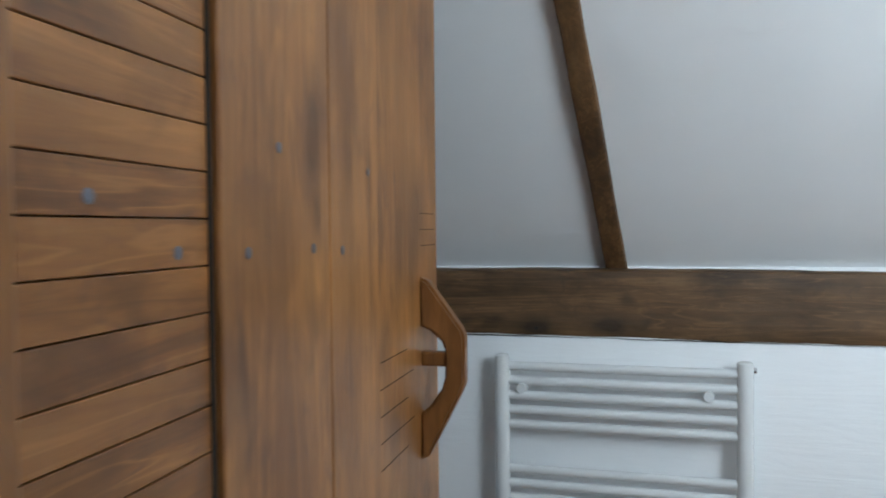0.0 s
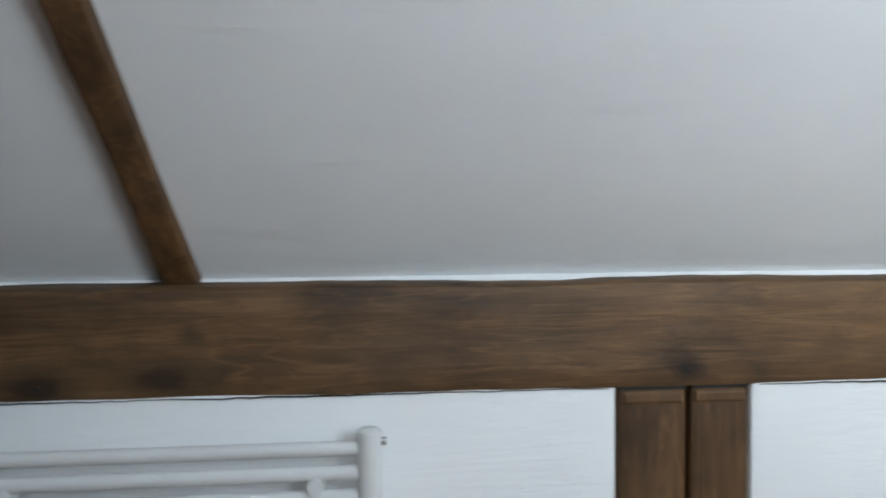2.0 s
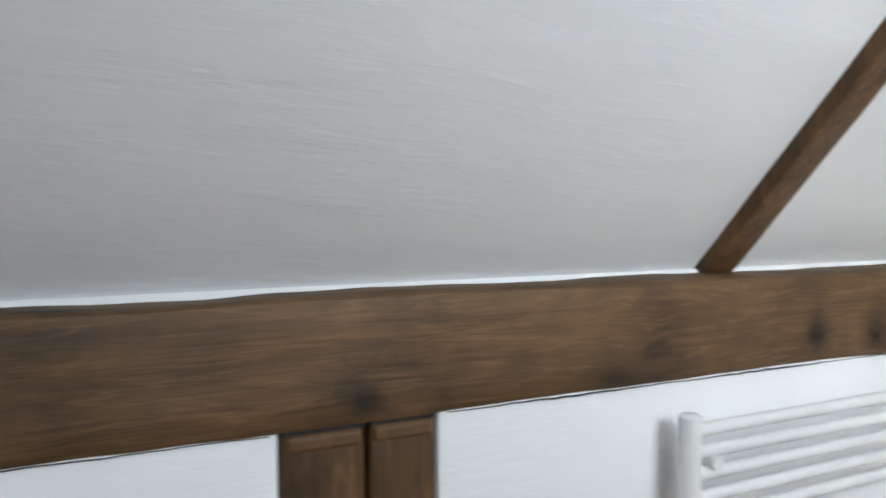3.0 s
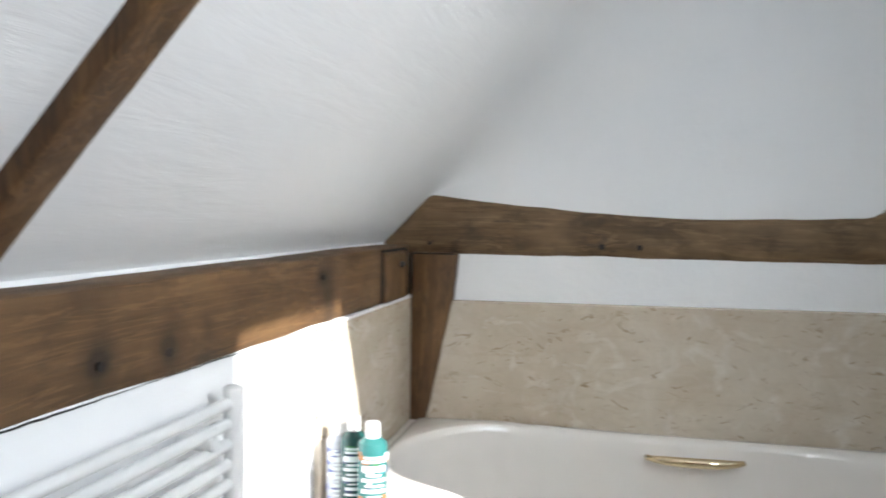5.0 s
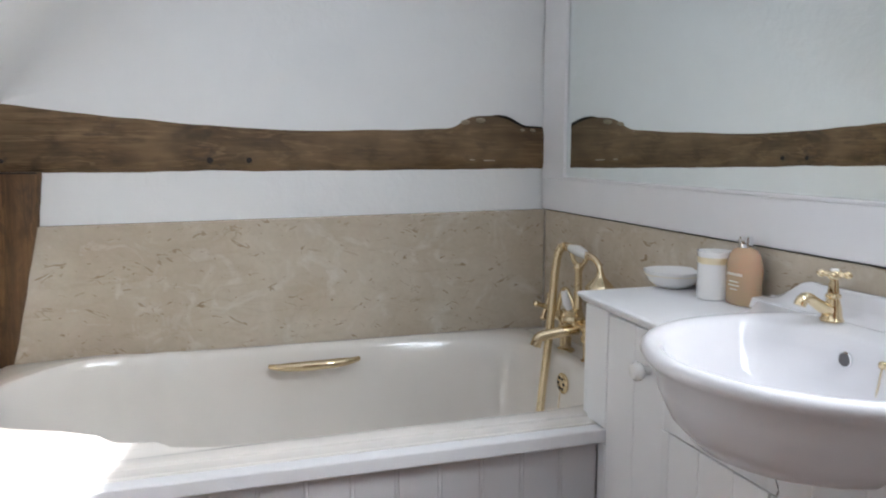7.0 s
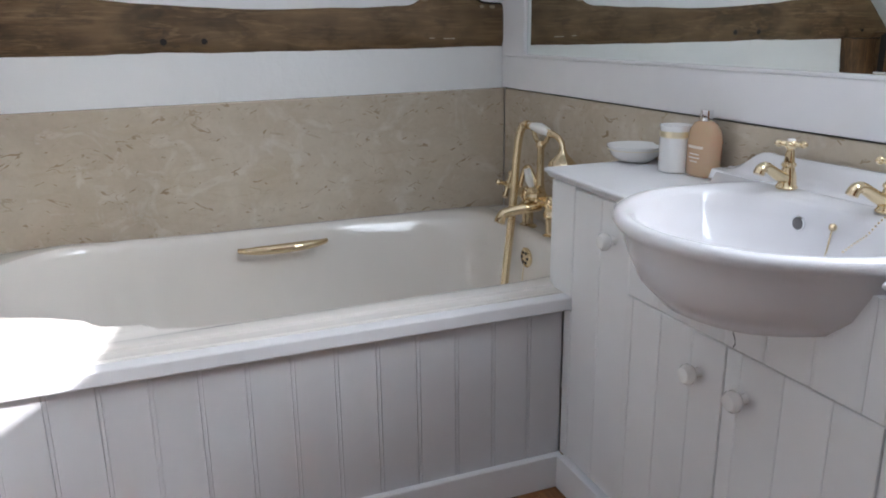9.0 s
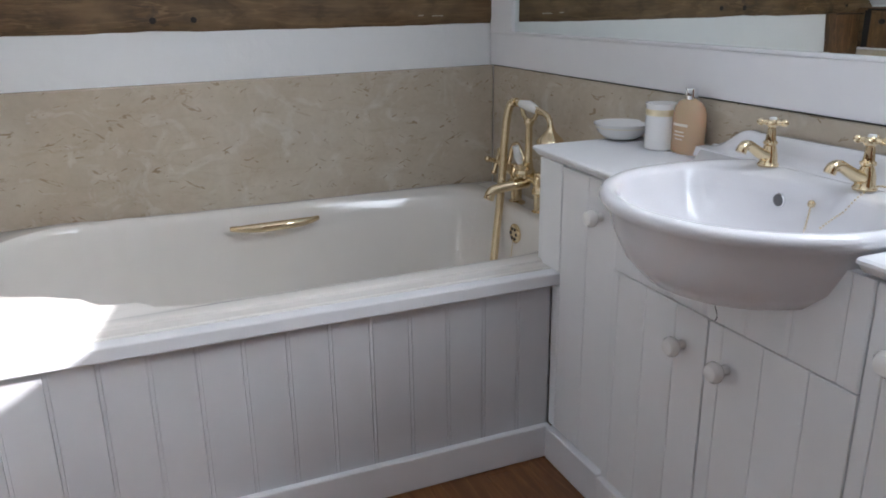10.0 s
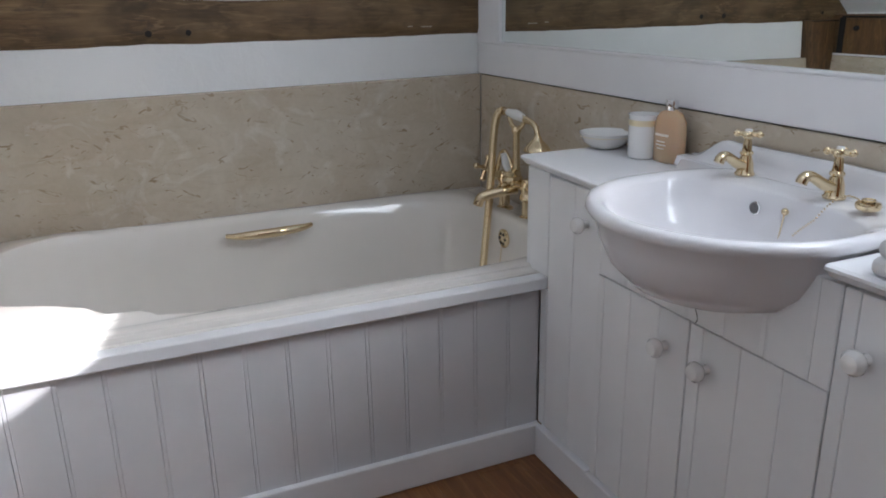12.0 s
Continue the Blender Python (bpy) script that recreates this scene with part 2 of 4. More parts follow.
ACRYLIC = glossy("bath_acrylic", (0.82, 0.78, 0.735), 0.08)
CERAMIC = glossy("white_ceramic", (0.80, 0.79, 0.815), 0.05)
PORCELAIN = glossy("white_porcelain", (0.88, 0.87, 0.86), 0.06)
BRASS = make_metal("polished_brass", (0.78, 0.64, 0.42), 0.045)
GOLD = make_metal("gold_band", (0.84, 0.75, 0.55), 0.34)
CHROME = make_metal("chrome", (0.85, 0.85, 0.86), 0.08)
STEEL = make_metal("nail_steel", (0.20, 0.21, 0.25), 0.40)
DARK = painted("dark_gap", (0.02, 0.017, 0.014), 0.8, 0.02)
MIRROR = Nodes("mirror_silver", 0.006, 1.0, (0.86, 0.90, 0.89)).m
SEALANT = painted("sealant", (0.78, 0.78, 0.77), 0.5, 0.02)


# ---- mesh helpers ----
def part(name, bm, material, parent=None, label="", smooth=None):
    """Links a bmesh as one mesh object, under a thing or a part where one is given."""
    me = bpy.data.meshes.new(name)
    if smooth is not None:
        for f in bm.faces:
            f.smooth = True
        for e in bm.edges:
            if len(e.link_faces) == 2 and e.calc_face_angle(0) > radians(smooth):
                e.smooth = False
    bm.to_mesh(me)
    bm.free()
    me.materials.append(material)
    ob = new(name, me)
    if parent is not None:
        ob.parent = parent
    if label:
        tagged(ob, label)
    return ob


def thing(name, label, category, group=""):
    return tagged(new(name), label, category, group)


def box(x0, x1, y0, y1, z0, z1, bevel=0.0, segments=2, bm=None):
    own = bmesh.new()
    bmesh.ops.create_cube(own, size=1)
    for v in own.verts:
        v.co = ((x0 + x1) / 2 + v.co.x * (x1 - x0), (y0 + y1) / 2 + v.co.y * (y1 - y0), (z0 + z1) / 2 + v.co.z * (z1 - z0))
    if bevel:
        bmesh.ops.bevel(own, geom=own.edges[:], offset=bevel, segments=segments, affect="EDGES", profile=0.5)
    if bm is None:
        return own
    me = bpy.data.meshes.new("tmp")
    own.to_mesh(me)
    own.free()
    bm.from_mesh(me)
    bpy.data.meshes.remove(me)
    return bm


def join(bm, other, m=None):
    me = bpy.data.meshes.new("tmp")
    other.to_mesh(me)
    other.free()
    if m is not None:
        me.transform(m)
    bm.from_mesh(me)
    bpy.data.meshes.remove(me)
    return bm


def rings(loops, close=True, cap0=False, cap1=False, bm=None):
    """Skins a row of loops that all have the same number of points."""
    bm = bm or bmesh.new()
    rows = [[bm.verts.new(p) for p in loop] for loop in loops]
    n = len(rows[0])
    for a, b in zip(rows, rows[1:]):
        for i in range(n if close else n - 1):
            j = (i + 1) % n
            bm.faces.new((a[i], a[j], b[j], b[i]))
    if cap0:
        bm.faces.new(rows[0][::-1])
    if cap1:
        bm.faces.new(rows[-1])
    bmesh.ops.recalc_face_normals(bm, faces=bm.faces[:])
    return bm


def lathe(profile, at=(0, 0, 0), axis="z", n=28, bm=None, capped=True):
    """Turns a profile of (radius, height) about an axis."""
    loops = []
    for r, hgt in profile:
        loop = []
        for i in range(n):
            a = 2 * math.pi * i / n
            p = Vector((max(r, 1e-4) * math.cos(a), max(r, 1e-4) * math.sin(a), hgt))
            if axis == "y":
                p = Vector((p.x, p.z, -p.y))
            elif axis == "x":
                p = Vector((p.z, p.y, -p.x))
            loop.append(p + Vector(at))
        loops.append(loop)
    return rings(loops, True, capped, capped, bm)


def tube(points, radius, n=12, bm=None, smooth=0):
    """A round bar along points; radius is a number or one per point."""
    pts = [Vector(p) for p in points]
    for _ in range(smooth):
        fine = [pts[0]]
        for a, b in zip(pts, pts[1:]):
            fine += [a.lerp(b, 0.25), a.lerp(b, 0.75)]
        pts = fine + [pts[-1]]
    rad = radius if isinstance(radius, (list, tuple)) else None
    loops = []
    up = Vector((0, 0, 1))
    for i, p in enumerate(pts):
        d = (pts[min(i + 1, len(pts) - 1)] - pts[max(i - 1, 0)]).normalized()
        side = d.cross(up)
        if side.length < 0.2:
            side = d.cross(Vector((1, 0, 0)))
        side.normalize()
        over = side.cross(d)
        if rad:
            f = i / (len(pts) - 1) * (len(rad) - 1)
            k = min(int(f), len(rad) - 2)
            r = rad[k] + (rad[k + 1] - rad[k]) * (f - k)
        else:
            r = radius
        loops.append([p + r * (math.cos(2 * math.pi * j / n) * side + math.sin(2 * math.pi * j / n) * over) for j in range(n)])
    return rings(loops, True, True, True, bm)


def sphere(at, r, bm=None, n=16, squash=1.0):
    own = bmesh.new()
    bmesh.ops.create_uvsphere(own, u_segments=n, v_segments=max(8, n // 2), radius=r)
    for v in own.verts:
        v.co.z *= squash
        v.co += Vector(at)
    return own if bm is None else join(bm, own)


def structure(name, bm, material, label, category, smooth=None):
    return tagged(part(name, bm, material, None, "", smooth), label, category, "", "structure")


def timber(a, b, wide, high, up=Vector((0, 0, 1)), steps=60, rough=0.006, seed=0, taper=1.0, corner=0.012):
    """An old squared beam from a to b with worn arrises and an uneven face."""
    a, b = Vector(a), Vector(b)
    d = (b - a).normalized()
    side = d.cross(up).normalized()
    top = side.cross(d)
    loops = []
    for i in range(steps + 1):
        f = i / steps
        p = a.lerp(b, f)
        k = 1 + (taper - 1) * f
        w, h = wide * k / 2, high / 2
        loop = []
        for sx, sy in ((-1, -1), (1, -1), (1, 1), (-1, 1)):
            for q in range(3):
                ang = q / 2 * math.pi / 2
                if (sx, sy) in ((1, -1), (-1, 1)):
                    u, v = w - corner * (1 - math.sin(ang)), h - corner * (1 - math.cos(ang))
                else:
                    u, v = w - corner * (1 - math.cos(ang)), h - corner * (1 - math.sin(ang))
                loop.append((sx * u, sy * v))
        # between the corners, points along each face
        full = []
        for q in range(len(loop)):
            u0, v0 = loop[q]
            u1, v1 = loop[(q + 1) % len(loop)]
            full.append((u0, v0))
            if q % 3 == 2:
                full += [(u0 + (u1 - u0) * g / 4, v0 + (v1 - v0) * g / 4) for g in (1, 2, 3)]
        pts = []
        for u, v in full:
            at = p + side * u + top * v
            n1 = noise.noise(Vector((at.x * 3 + seed, at.y * 3, at.z * 3)))
            n2 = noise.noise(Vector((at.x * 11, at.y * 11 + seed, at.z * 11)))
            off = rough * (n1 + 0.5 * n2)
            nn = (side * (u / w) + top * (v / h)).normalized()
            pts.append(at + nn * off)
        loops.append(pts)
    return rings(loops, True, True, True)


# ---- structure ----
def wall_with_holes(x0, x1, z0, z1, y0, y1, holes):
    """A wall along x with openings (xa, xb, za, zb) that go through it."""
    bm = bmesh.new()
    xs = sorted({x0, x1, *[h[0] for h in holes], *[h[1] for h in holes]})
    zs = sorted({z0, z1, *[h[2] for h in holes], *[h[3] for h in holes]})
    for xa, xb in zip(xs, xs[1:]):
        for za, zb in zip(zs, zs[1:]):
            if not any(h[0] <= xa and xb <= h[1] and h[2] <= za and zb <= h[3] for h in holes):
                box(xa, xb, y0, y1, za, zb, 0, 1, bm)
    bmesh.ops.remove_doubles(bm, verts=bm.verts[:], dist=1e-5)
    return bm


def slope_base(x):
    """Where the sloping ceiling starts behind the wall plate."""
    return Y_RAD + 0.115 - 0.037 * (x - 0.5)


SLOPE = 1.0


def slope_z(x, y):
    return 1.097 - 0.0045 * max(0.0, x - 0.5) + SLOPE * (slope_base(x) - y)


structure("floor", box(X_WEST, X_END, -0.0, Y_RAD + 0.1, -0.09, -0.012), DARK, "dark sub-floor under the wooden boards", "floor")
structure("wall_south", wall_with_holes(X_WEST, X_END, -0.09, 2.7, -WALL, -0.012, [(DOOR_X0, DOOR_X1, -0.09, 2.02), (WIN_X0, WIN_X1, WIN_Z0, WIN_Z1)]),
          PLASTER, "white plastered wall with the doorway and window", "wall")
# unseen wedge added to narrow the window's head and slant the sun patch
structure("window_jamb", rings([[(WIN_X1 + 0.002, y, RAKE_Z), (WIN_X1 + 0.002, y, WIN_Z1 + 0.002), (RAKE_X, y, WIN_Z1 + 0.002)] for y in (-WALL + 0.002, -0.014)], True, True, True),
          PLASTER, "unseen white wedge added in the window to slant the sun patch", "wall")
structure("wall_east", box(X_END, X_END + WALL, -WALL, 2.3, -0.09, 2.7), PLASTER, "white plastered wall above the bath", "wall")
structure("wall_west", box(X_WEST - WALL, X_WEST, -WALL, 2.3, -0.09, 2.7), PLASTER, "white plastered wall", "wall")
STRUT_X0, STRUT_X1 = 0.483, 0.707
bm = bmesh.new()
box(X_WEST - 0.05, STRUT_X0, Y_RAD + 0.006, 2.05, -0.09, 1.05, 0.01, 2, bm)
box(STRUT_X1, X_END + 0.05, Y_RAD + 0.006, 2.05, -0.09, 1.05, 0.01, 2, bm)
structure("wall_north", bm, PLASTER, "low white plastered wall under the timber wall plate", "wall", 40).matrix_basis = SKEW

# sloping ceiling, slightly uneven like old plaster
bm = bmesh.new()
NX, NY = 70, 34
grid = []
xs = [X_WEST - 0.05 + (X_END - 0.45 - X_WEST) * i / NX for i in range(NX + 1)] + [X_END - 0.40 * (1 - i / 36) ** 2 for i in range(1, 36)] + [X_END + 0.0005]
for x in xs:
    row = []
    for j in range(NY + 1):
        y = slope_base(x) + 0.03 + (CEIL_Y - slope_base(x) - 0.03) * j / NY
        u = 0.006 * noise.noise(Vector((x * 1.7, y * 1.7, 0))) + 0.002 * noise.noise(Vector((x * 7, y * 7, 3)))
        # the plaster rounds softly into the end wall above the beam
        f = min(1, max(0, (1.655 - y) / 0.75))
        r = 0.38 * f * (2 - f)
        q = max(0.0, x - (X_END - r)) if r > 0.001 else 0.0
        cove = r - math.sqrt(max(0.0, r * r - min(q, r) ** 2)) if q > 0 else 0.0
        row.append((x, y - 0.7 * cove, slope_z(x, y) + u - 0.7 * cove))
    grid.append(row)
low = rings(grid, close=False)
up = [[(x, y + 0.08, z + 0.1) for x, y, z in row] for row in grid]
rings(up, close=False, bm=low)
structure("ceiling_slope", low, PLASTER, "white plastered sloping ceiling between old rafters", "ceiling", 60)
structure("ceiling", box(X_WEST, X_END, -0.02, CEIL_Y + 0.06, CEIL_Z - 0.005, CEIL_Z + 0.1), PLASTER, "flat white ceiling", "ceiling")

# unseen box added to close off the doorway, shallow to clear the sun's path
structure("landing_floor", box(-0.9, 0.40, -0.46, -0.0, -0.09, -0.002), FLOOR_WOOD, "brown wooden floor of the unseen box closing off the doorway", "floor")
bm = bmesh.new()
box(-0.9, 0.40, -0.46, -0.42, -0.002, 2.1, 0, 1, bm)
box(-0.9, -0.85, -0.42, -WALL, -0.002, 2.1, 0, 1, bm)
box(0.36, 0.40, -0.42, -WALL, -0.002, 2.1, 0, 1, bm)
structure("landing_wall", bm, PLASTER, "white walls of the unseen box closing off the doorway", "wall")
structure("landing_ceiling", box(-0.9, 0.40, -0.46, -WALL, 2.1, 2.15), PLASTER, "white top of the unseen box closing off the doorway", "ceiling")
structure("ground", box(-60, 60, -60, 60, -3.2, -3.0), painted("lawn", (0.06, 0.09, 0.03), 0.9, 0.3), "green lawn below the house", "ground")

# ragged white plaster lip along the foot of the slope
loops = []
for i in range(261):
    x = X_WEST + (X_END - X_WEST) * i / 260
    y = slope_base(x)
    z = slope_z(x, y)
    r = 0.003 + 0.0025 * noise.noise(Vector((x * 14, 1, 0))) + 0.001 * noise.noise(Vector((x * 50, 4, 0)))
    loops.append([(x, y - 0.022 + 0.7 * r, z + 0.013), (x, y - 0.030, z - 0.001 - r), (x, y + 0.02, z - 0.006 - r), (x, y + 0.02, z + 0.004)])
structure("plaster_lip", rings(loops, True, True, True), PLASTER, "ragged white plaster edge above the beam", "trim", 60)

# timbers of the frame
plate = part("wall_plate", timber((X_WEST - 0.05, Y_RAD + 0.075, 1.0172), (2.975, Y_RAD + 0.075, 1.0172), 0.150, 0.1704, steps=150, rough=0.0045, seed=3, corner=0.014), OAK_X, None, "", 35)
plate.matrix_basis = SKEW @ pose(0.5, 0, 1.019, 0, 0.20, 0) @ pose(-0.5, 0, -1.019)
tagged(plate, "dark old oak beam with knots along the low wall", "beam", "", "structure")


def peg_hole(x, z, r, parent):
    part("peg_hole", lathe([(r, 0), (r * 0.9, 0.004), (r * 0.4, 0.005)], (x, Y_RAD - 0.0025, z), "y", 12), DARK, parent)


for x, z, r in ((0.593, 0.963, 0.007), (1.485, 0.983, 0.008), (1.65, 0.975, 0.008), (2.275, 1.049, 0.007), (-0.40, 0.955, 0.005)):
    peg_hole(x, z, r, plate)

for xa, xb in ((X_WEST, 0.47), (0.72, 2.22)):
    n = int((xb - xa) / 0.012)
    part("open_joint", tube([(xa + (xb - xa) * k / n, Y_RAD + 0.0035, 0.9335 + 0.0015 * noise.noise(Vector((k * 0.14, 2, 0))) + 0.0012 * noise.noise(Vector((k * 0.5, 7, 0)))) for k in range(n + 1)],
                            [0.0006, 0.0016, 0.0008, 0.0018, 0.0006, 0.0015, 0.0009, 0.0006], 6), DARK, plate)

# sawn end of the plate at the corner, with open joints round it
for x0, x1, z0, z1 in ((2.690, 2.700, 0.938, 1.094), (2.700, 2.930, 1.088, 1.096), (2.912, 2.940, 0.935, 1.088)):
    part("open_joint", box(x0, x1, Y_RAD - 0.0035, Y_RAD + 0.01, z0, z1, 0.001, 1), DARK, plate)
part("end_block", box(2.704, 2.908, Y_RAD - 0.010, Y_RAD + 0.01, 0.935, 1.084, 0.006, 2), OAK_Z, plate)
part("knot", sphere((2.85, Y_RAD - 0.010, 1.045), 0.014, None, 12, 0.8), DARK, plate)

# end beam with its wavy top and the swelling near the corner
def beam_top(y):
    t = 1.19 + (0.07 * ((y - 0.8) / 0.87) ** 1.5 if y > 0.8 else 0.016 * (0.8 - y) / 0.8)
    return t + 0.042 * math.exp(-(((y - 0.205) / 0.104) ** 4)) + 0.003 * math.exp(-(((y - 0.18) / 0.02) ** 2)) + 0.004 * noise.noise(Vector((y * 9, 0, 0)))


def beam_low(y):
    return 1.067 + 0.005 * noise.noise(Vector((y * 4, 5, 0))) + 0.002 * noise.noise(Vector((y * 15, 5, 0)))


loops = []
for i in range(121):
    y = 0.004 + i / 120 * 1.815
    lo, hi = beam_low(y), min(beam_top(y), slope_z(X_END, y) - 0.004)
    hi = max(hi, lo + 0.012)
    face = []
    for j in range(9):
        f = j / 8
        z = lo + (hi - lo) * f
        edge = min(f, 1 - f) * (hi - lo)
        x = 2.981 + 0.012 * math.exp(-edge / 0.008) + 0.004 * noise.noise(Vector((y * 5, z * 9, 1))) + 0.0015 * noise.noise(Vector((y * 25, z * 40, 7)))
        face.append((x, y, z))
    loops.append([(3.05, y, lo)] + face + [(3.05, y, hi)])
end_beam = part("end_beam", rings(loops, True, True, True), OAK_Y, None, "", 45)
tagged(end_beam, "weathered oak beam with a wavy top edge over the bath", "beam", "", "structure")
for y, z, w in ((0.205, 1.096, 0.040), (0.265, 1.098, 0.018)):
    part("pale_scratch", box(2.9765, 2.98, y - w / 2, y + w / 2, z - 0.0013, z + 0.0013, 0.001, 1), painted("bare_wood_scratch", (0.55, 0.48, 0.38), 0.8), end_beam)
for y, z, r in ((0.286, 1.222, 0.015), (0.234, 1.228, 0.018), (0.085, 1.197, 0.012), (0.045, 1.196, 0.012)):
    part("worn_patch", sphere((2.990, y, z), r, None, 16, 0.55), painted("worn_pale_wood", (0.38, 0.31, 0.22), 0.85, 0.5), end_beam, "", 60)
part("shadow_gap", tube([(2.9875, 0.185 - 0.0125 * k, beam_top(0.185 - 0.0125 * k) + 0.0008) for k in range(15)], [0.0012, 0.0042, 0.0048, 0.0032, 0.0028, 0.0028], 8), DARK, end_beam)
for y, r in ((1.103, 0.010), (0.988, 0.009), (1.66, 0.006)):
    part("peg_hole", lathe([(r * 0.3, -0.003), (r, -0.002), (r, 0.004)], (2.981, y, 1.100), "x", 12), DARK, end_beam)

# tapered corner post
loops = []
for i in range(41):
    f = i / 40
    z = 0.49 + f * 0.58
    wide = 0.046 + 0.105 * min(1, f / 0.86) - 0.008 * math.exp(-((f - 0.86) / 0.09) ** 2) + 0.003 * noise.noise(Vector((0, f * 9, 2)))
    y1 = 1.712 + 0.002 * noise.noise(Vector((f * 7, 0, 2)))
    x0 = 2.942 + 0.004 * noise.noise(Vector((f * 6, 3, 2)))
    c = 0.007
    loops.append([(x0, y1 - c, z), (x0 + c, y1, z), (3.02, y1, z), (3.02, y1 - wide, z), (x0 + c, y1 - wide, z), (x0, y1 - wide + c, z)])
post = part("corner_post", rings(loops, True, True, True), OAK_Z, None, "", 50)
part("open_joint", box(2.936, 2.946, 1.566, 1.714, 1.0655, 1.0695, 0.001, 1), DARK, post)
tagged(post, "tapered dark oak corner post down to the bath rim", "post", "", "structure")

# the double strut under the wall plate
for k, (xa, xb) in enumerate(((STRUT_X0 + 0.003, 0.600), (0.605, STRUT_X1 - 0.003))):
    mid = (xa + xb) / 2
    st = part("wall_strut", timber((mid, Y_RAD + 0.055, -0.05), (mid, Y_RAD + 0.055, 0.932), xb - xa, 0.10, Vector((0, 1, 0)), 50, 0.004, 9 + k, 1.0, 0.012), OAK_Z, None, "", 40)
    st.matrix_basis = SKEW
    part("open_joint", box(xa + 0.002, xb - 0.002, Y_RAD + 0.004, Y_RAD + 0.06, 0.929, 0.940), DARK, st)
    part("worn_shoulder", box(xa + 0.006, xb - 0.006, Y_RAD + 0.0015, Y_RAD + 0.02, 0.905, 0.927, 0.006, 3), OAK_Z, st)
    tagged(st, "dark upright oak strut below the beam", "post", "", "structure")

# rafters
for xa, xb, w, thin in ((-0.196, -0.276, 0.053, 0.80), (1.318, 1.268, 0.069, 1.0)):
    yb, yt = slope_base(xa) + 0.02, 0.9
    up_s = Vector((0, SLOPE, 1)).normalized()
    drop = 0.024
    a = Vector((xa, yb, slope_z(xa, yb))) + up_s * drop
    lean = xa + (xb - xa) * (yb - yt) / 0.53
    b = Vector((lean, yt, slope_z(lean, yt))) + up_s * drop
    r = part("rafter", timber(a, b, w, 0.10, up_s, 60, 0.0028, xa * 10, thin, 0.006), OAK_Z, None, "", 40)
    tagged(r, "dark oak rafter standing proud of the sloping ceiling", "rafter", "", "structure")

# marble panels
bm = box(MARBLE_X, X_END + 0.01, 0.004, 1.69, 0.45, 0.928, 0.002, 1)
for v in bm.verts:
    if v.co.z > 0.8:
        v.co.z -= 0.009 * v.co.y
structure("marble_panel_bath", bm, MARBLE, "polished beige marble panel with brown flecks behind the bath", "wall panel")
structure("marble_panel_basin", box(0.56, MARBLE_X - 0.002, -0.014, 0.004, 0.45, 0.928, 0.002, 1), MARBLE, "polished beige marble splashback behind the basin", "wall panel")
structure("marble_panel_side", box(2.235, MARBLE_X + 0.02, Y_RAD - 0.012, Y_RAD + 0.01, 0.45, 0.921, 0.002, 1), MARBLE, "polished beige marble side panel at the head of the bath", "wall panel").matrix_basis = SKEW
structure("marble_cap", box(2.225, MARBLE_X + 0.02, Y_RAD - 0.016, Y_RAD + 0.0, 0.922, 0.930, 0.002, 1), WHITE, "thin white capping on the marble", "trim").matrix_basis = SKEW


# ---- mirror wall ----
def mirror_and_frame():
    m = thing("wall_mirror", "large wall mirror in a wide white painted frame", "mirror")
    x0, x1, z0, z1 = 1.392, 2.828, 1.036, 1.98
    part("mirror_glass", box(x0 - 0.01, x1 + 0.01, -0.010, -0.004, z0 - 0.01, z1 + 0.01), MIRROR, m)
    f0, f1, g0, g1 = 1.346, MARBLE_X + 0.024, 0.930, 2.06
    for nm, b in (("frame_rail", (f0, f1, -0.011, 0.005, g0, z0)), ("frame_rail", (f0, f1, -0.011, 0.005, z1, g1)),
                  ("frame_stile", (x1, f1, -0.011, 0.0048, z0, z1)), ("frame_stile", (f0, x0, -0.011, 0.0048, z0, z1))):
        part(nm, box(*b, 0.003, 2), WHITE, m)
    bead = bmesh.new()
    box(x0, x1, -0.004, 0.009, z0, z0 + 0.008, 0.003, 2, bead)
    box(x1 - 0.008, x1, -0.004, 0.009, z0 + 0.008, z1, 0.003, 2, bead)
    part("bead", bead, WHITE, m)
    part("shadow_gap", box(f0, MARBLE_X, -0.002, 0.0052, g0 - 0.0018, g0), DARK, m)
    return m


mirror_and_frame()


# ---- window ----
def casement():
    w = tagged(new("window_1"), "small white casement window beside the mirror", "window", "", "structure")
    x0, x1, z0, z1 = WIN_X0, WIN_X1, WIN_Z0, WIN_Z1
    bm = bmesh.new()
    for b in ((x0, x0 + 0.02, z0, z1), (x1 - 0.02, x1, z0, z1), (x0 + 0.02, x1 - 0.02, z0, z0 + 0.02), (x0 + 0.02, x1 - 0.02, z1 - 0.02, z1)):
        box(b[0], b[1], -0.15, -0.11, b[2], b[3], 0.003, 1, bm)
    part("window_frame", bm, WHITE, w)
    glass = Nodes("window_glass", 0.0, 0, (1, 1, 1))
    glass.b.inputs["Transmission Weight"].default_value = 1.0
    pane = part("pane", box(x0 + 0.02, x1 - 0.02, -0.132, -0.128, z0 + 0.02, z1 - 0.02), glass.m, w)
    pane.visible_shadow = False


casement()


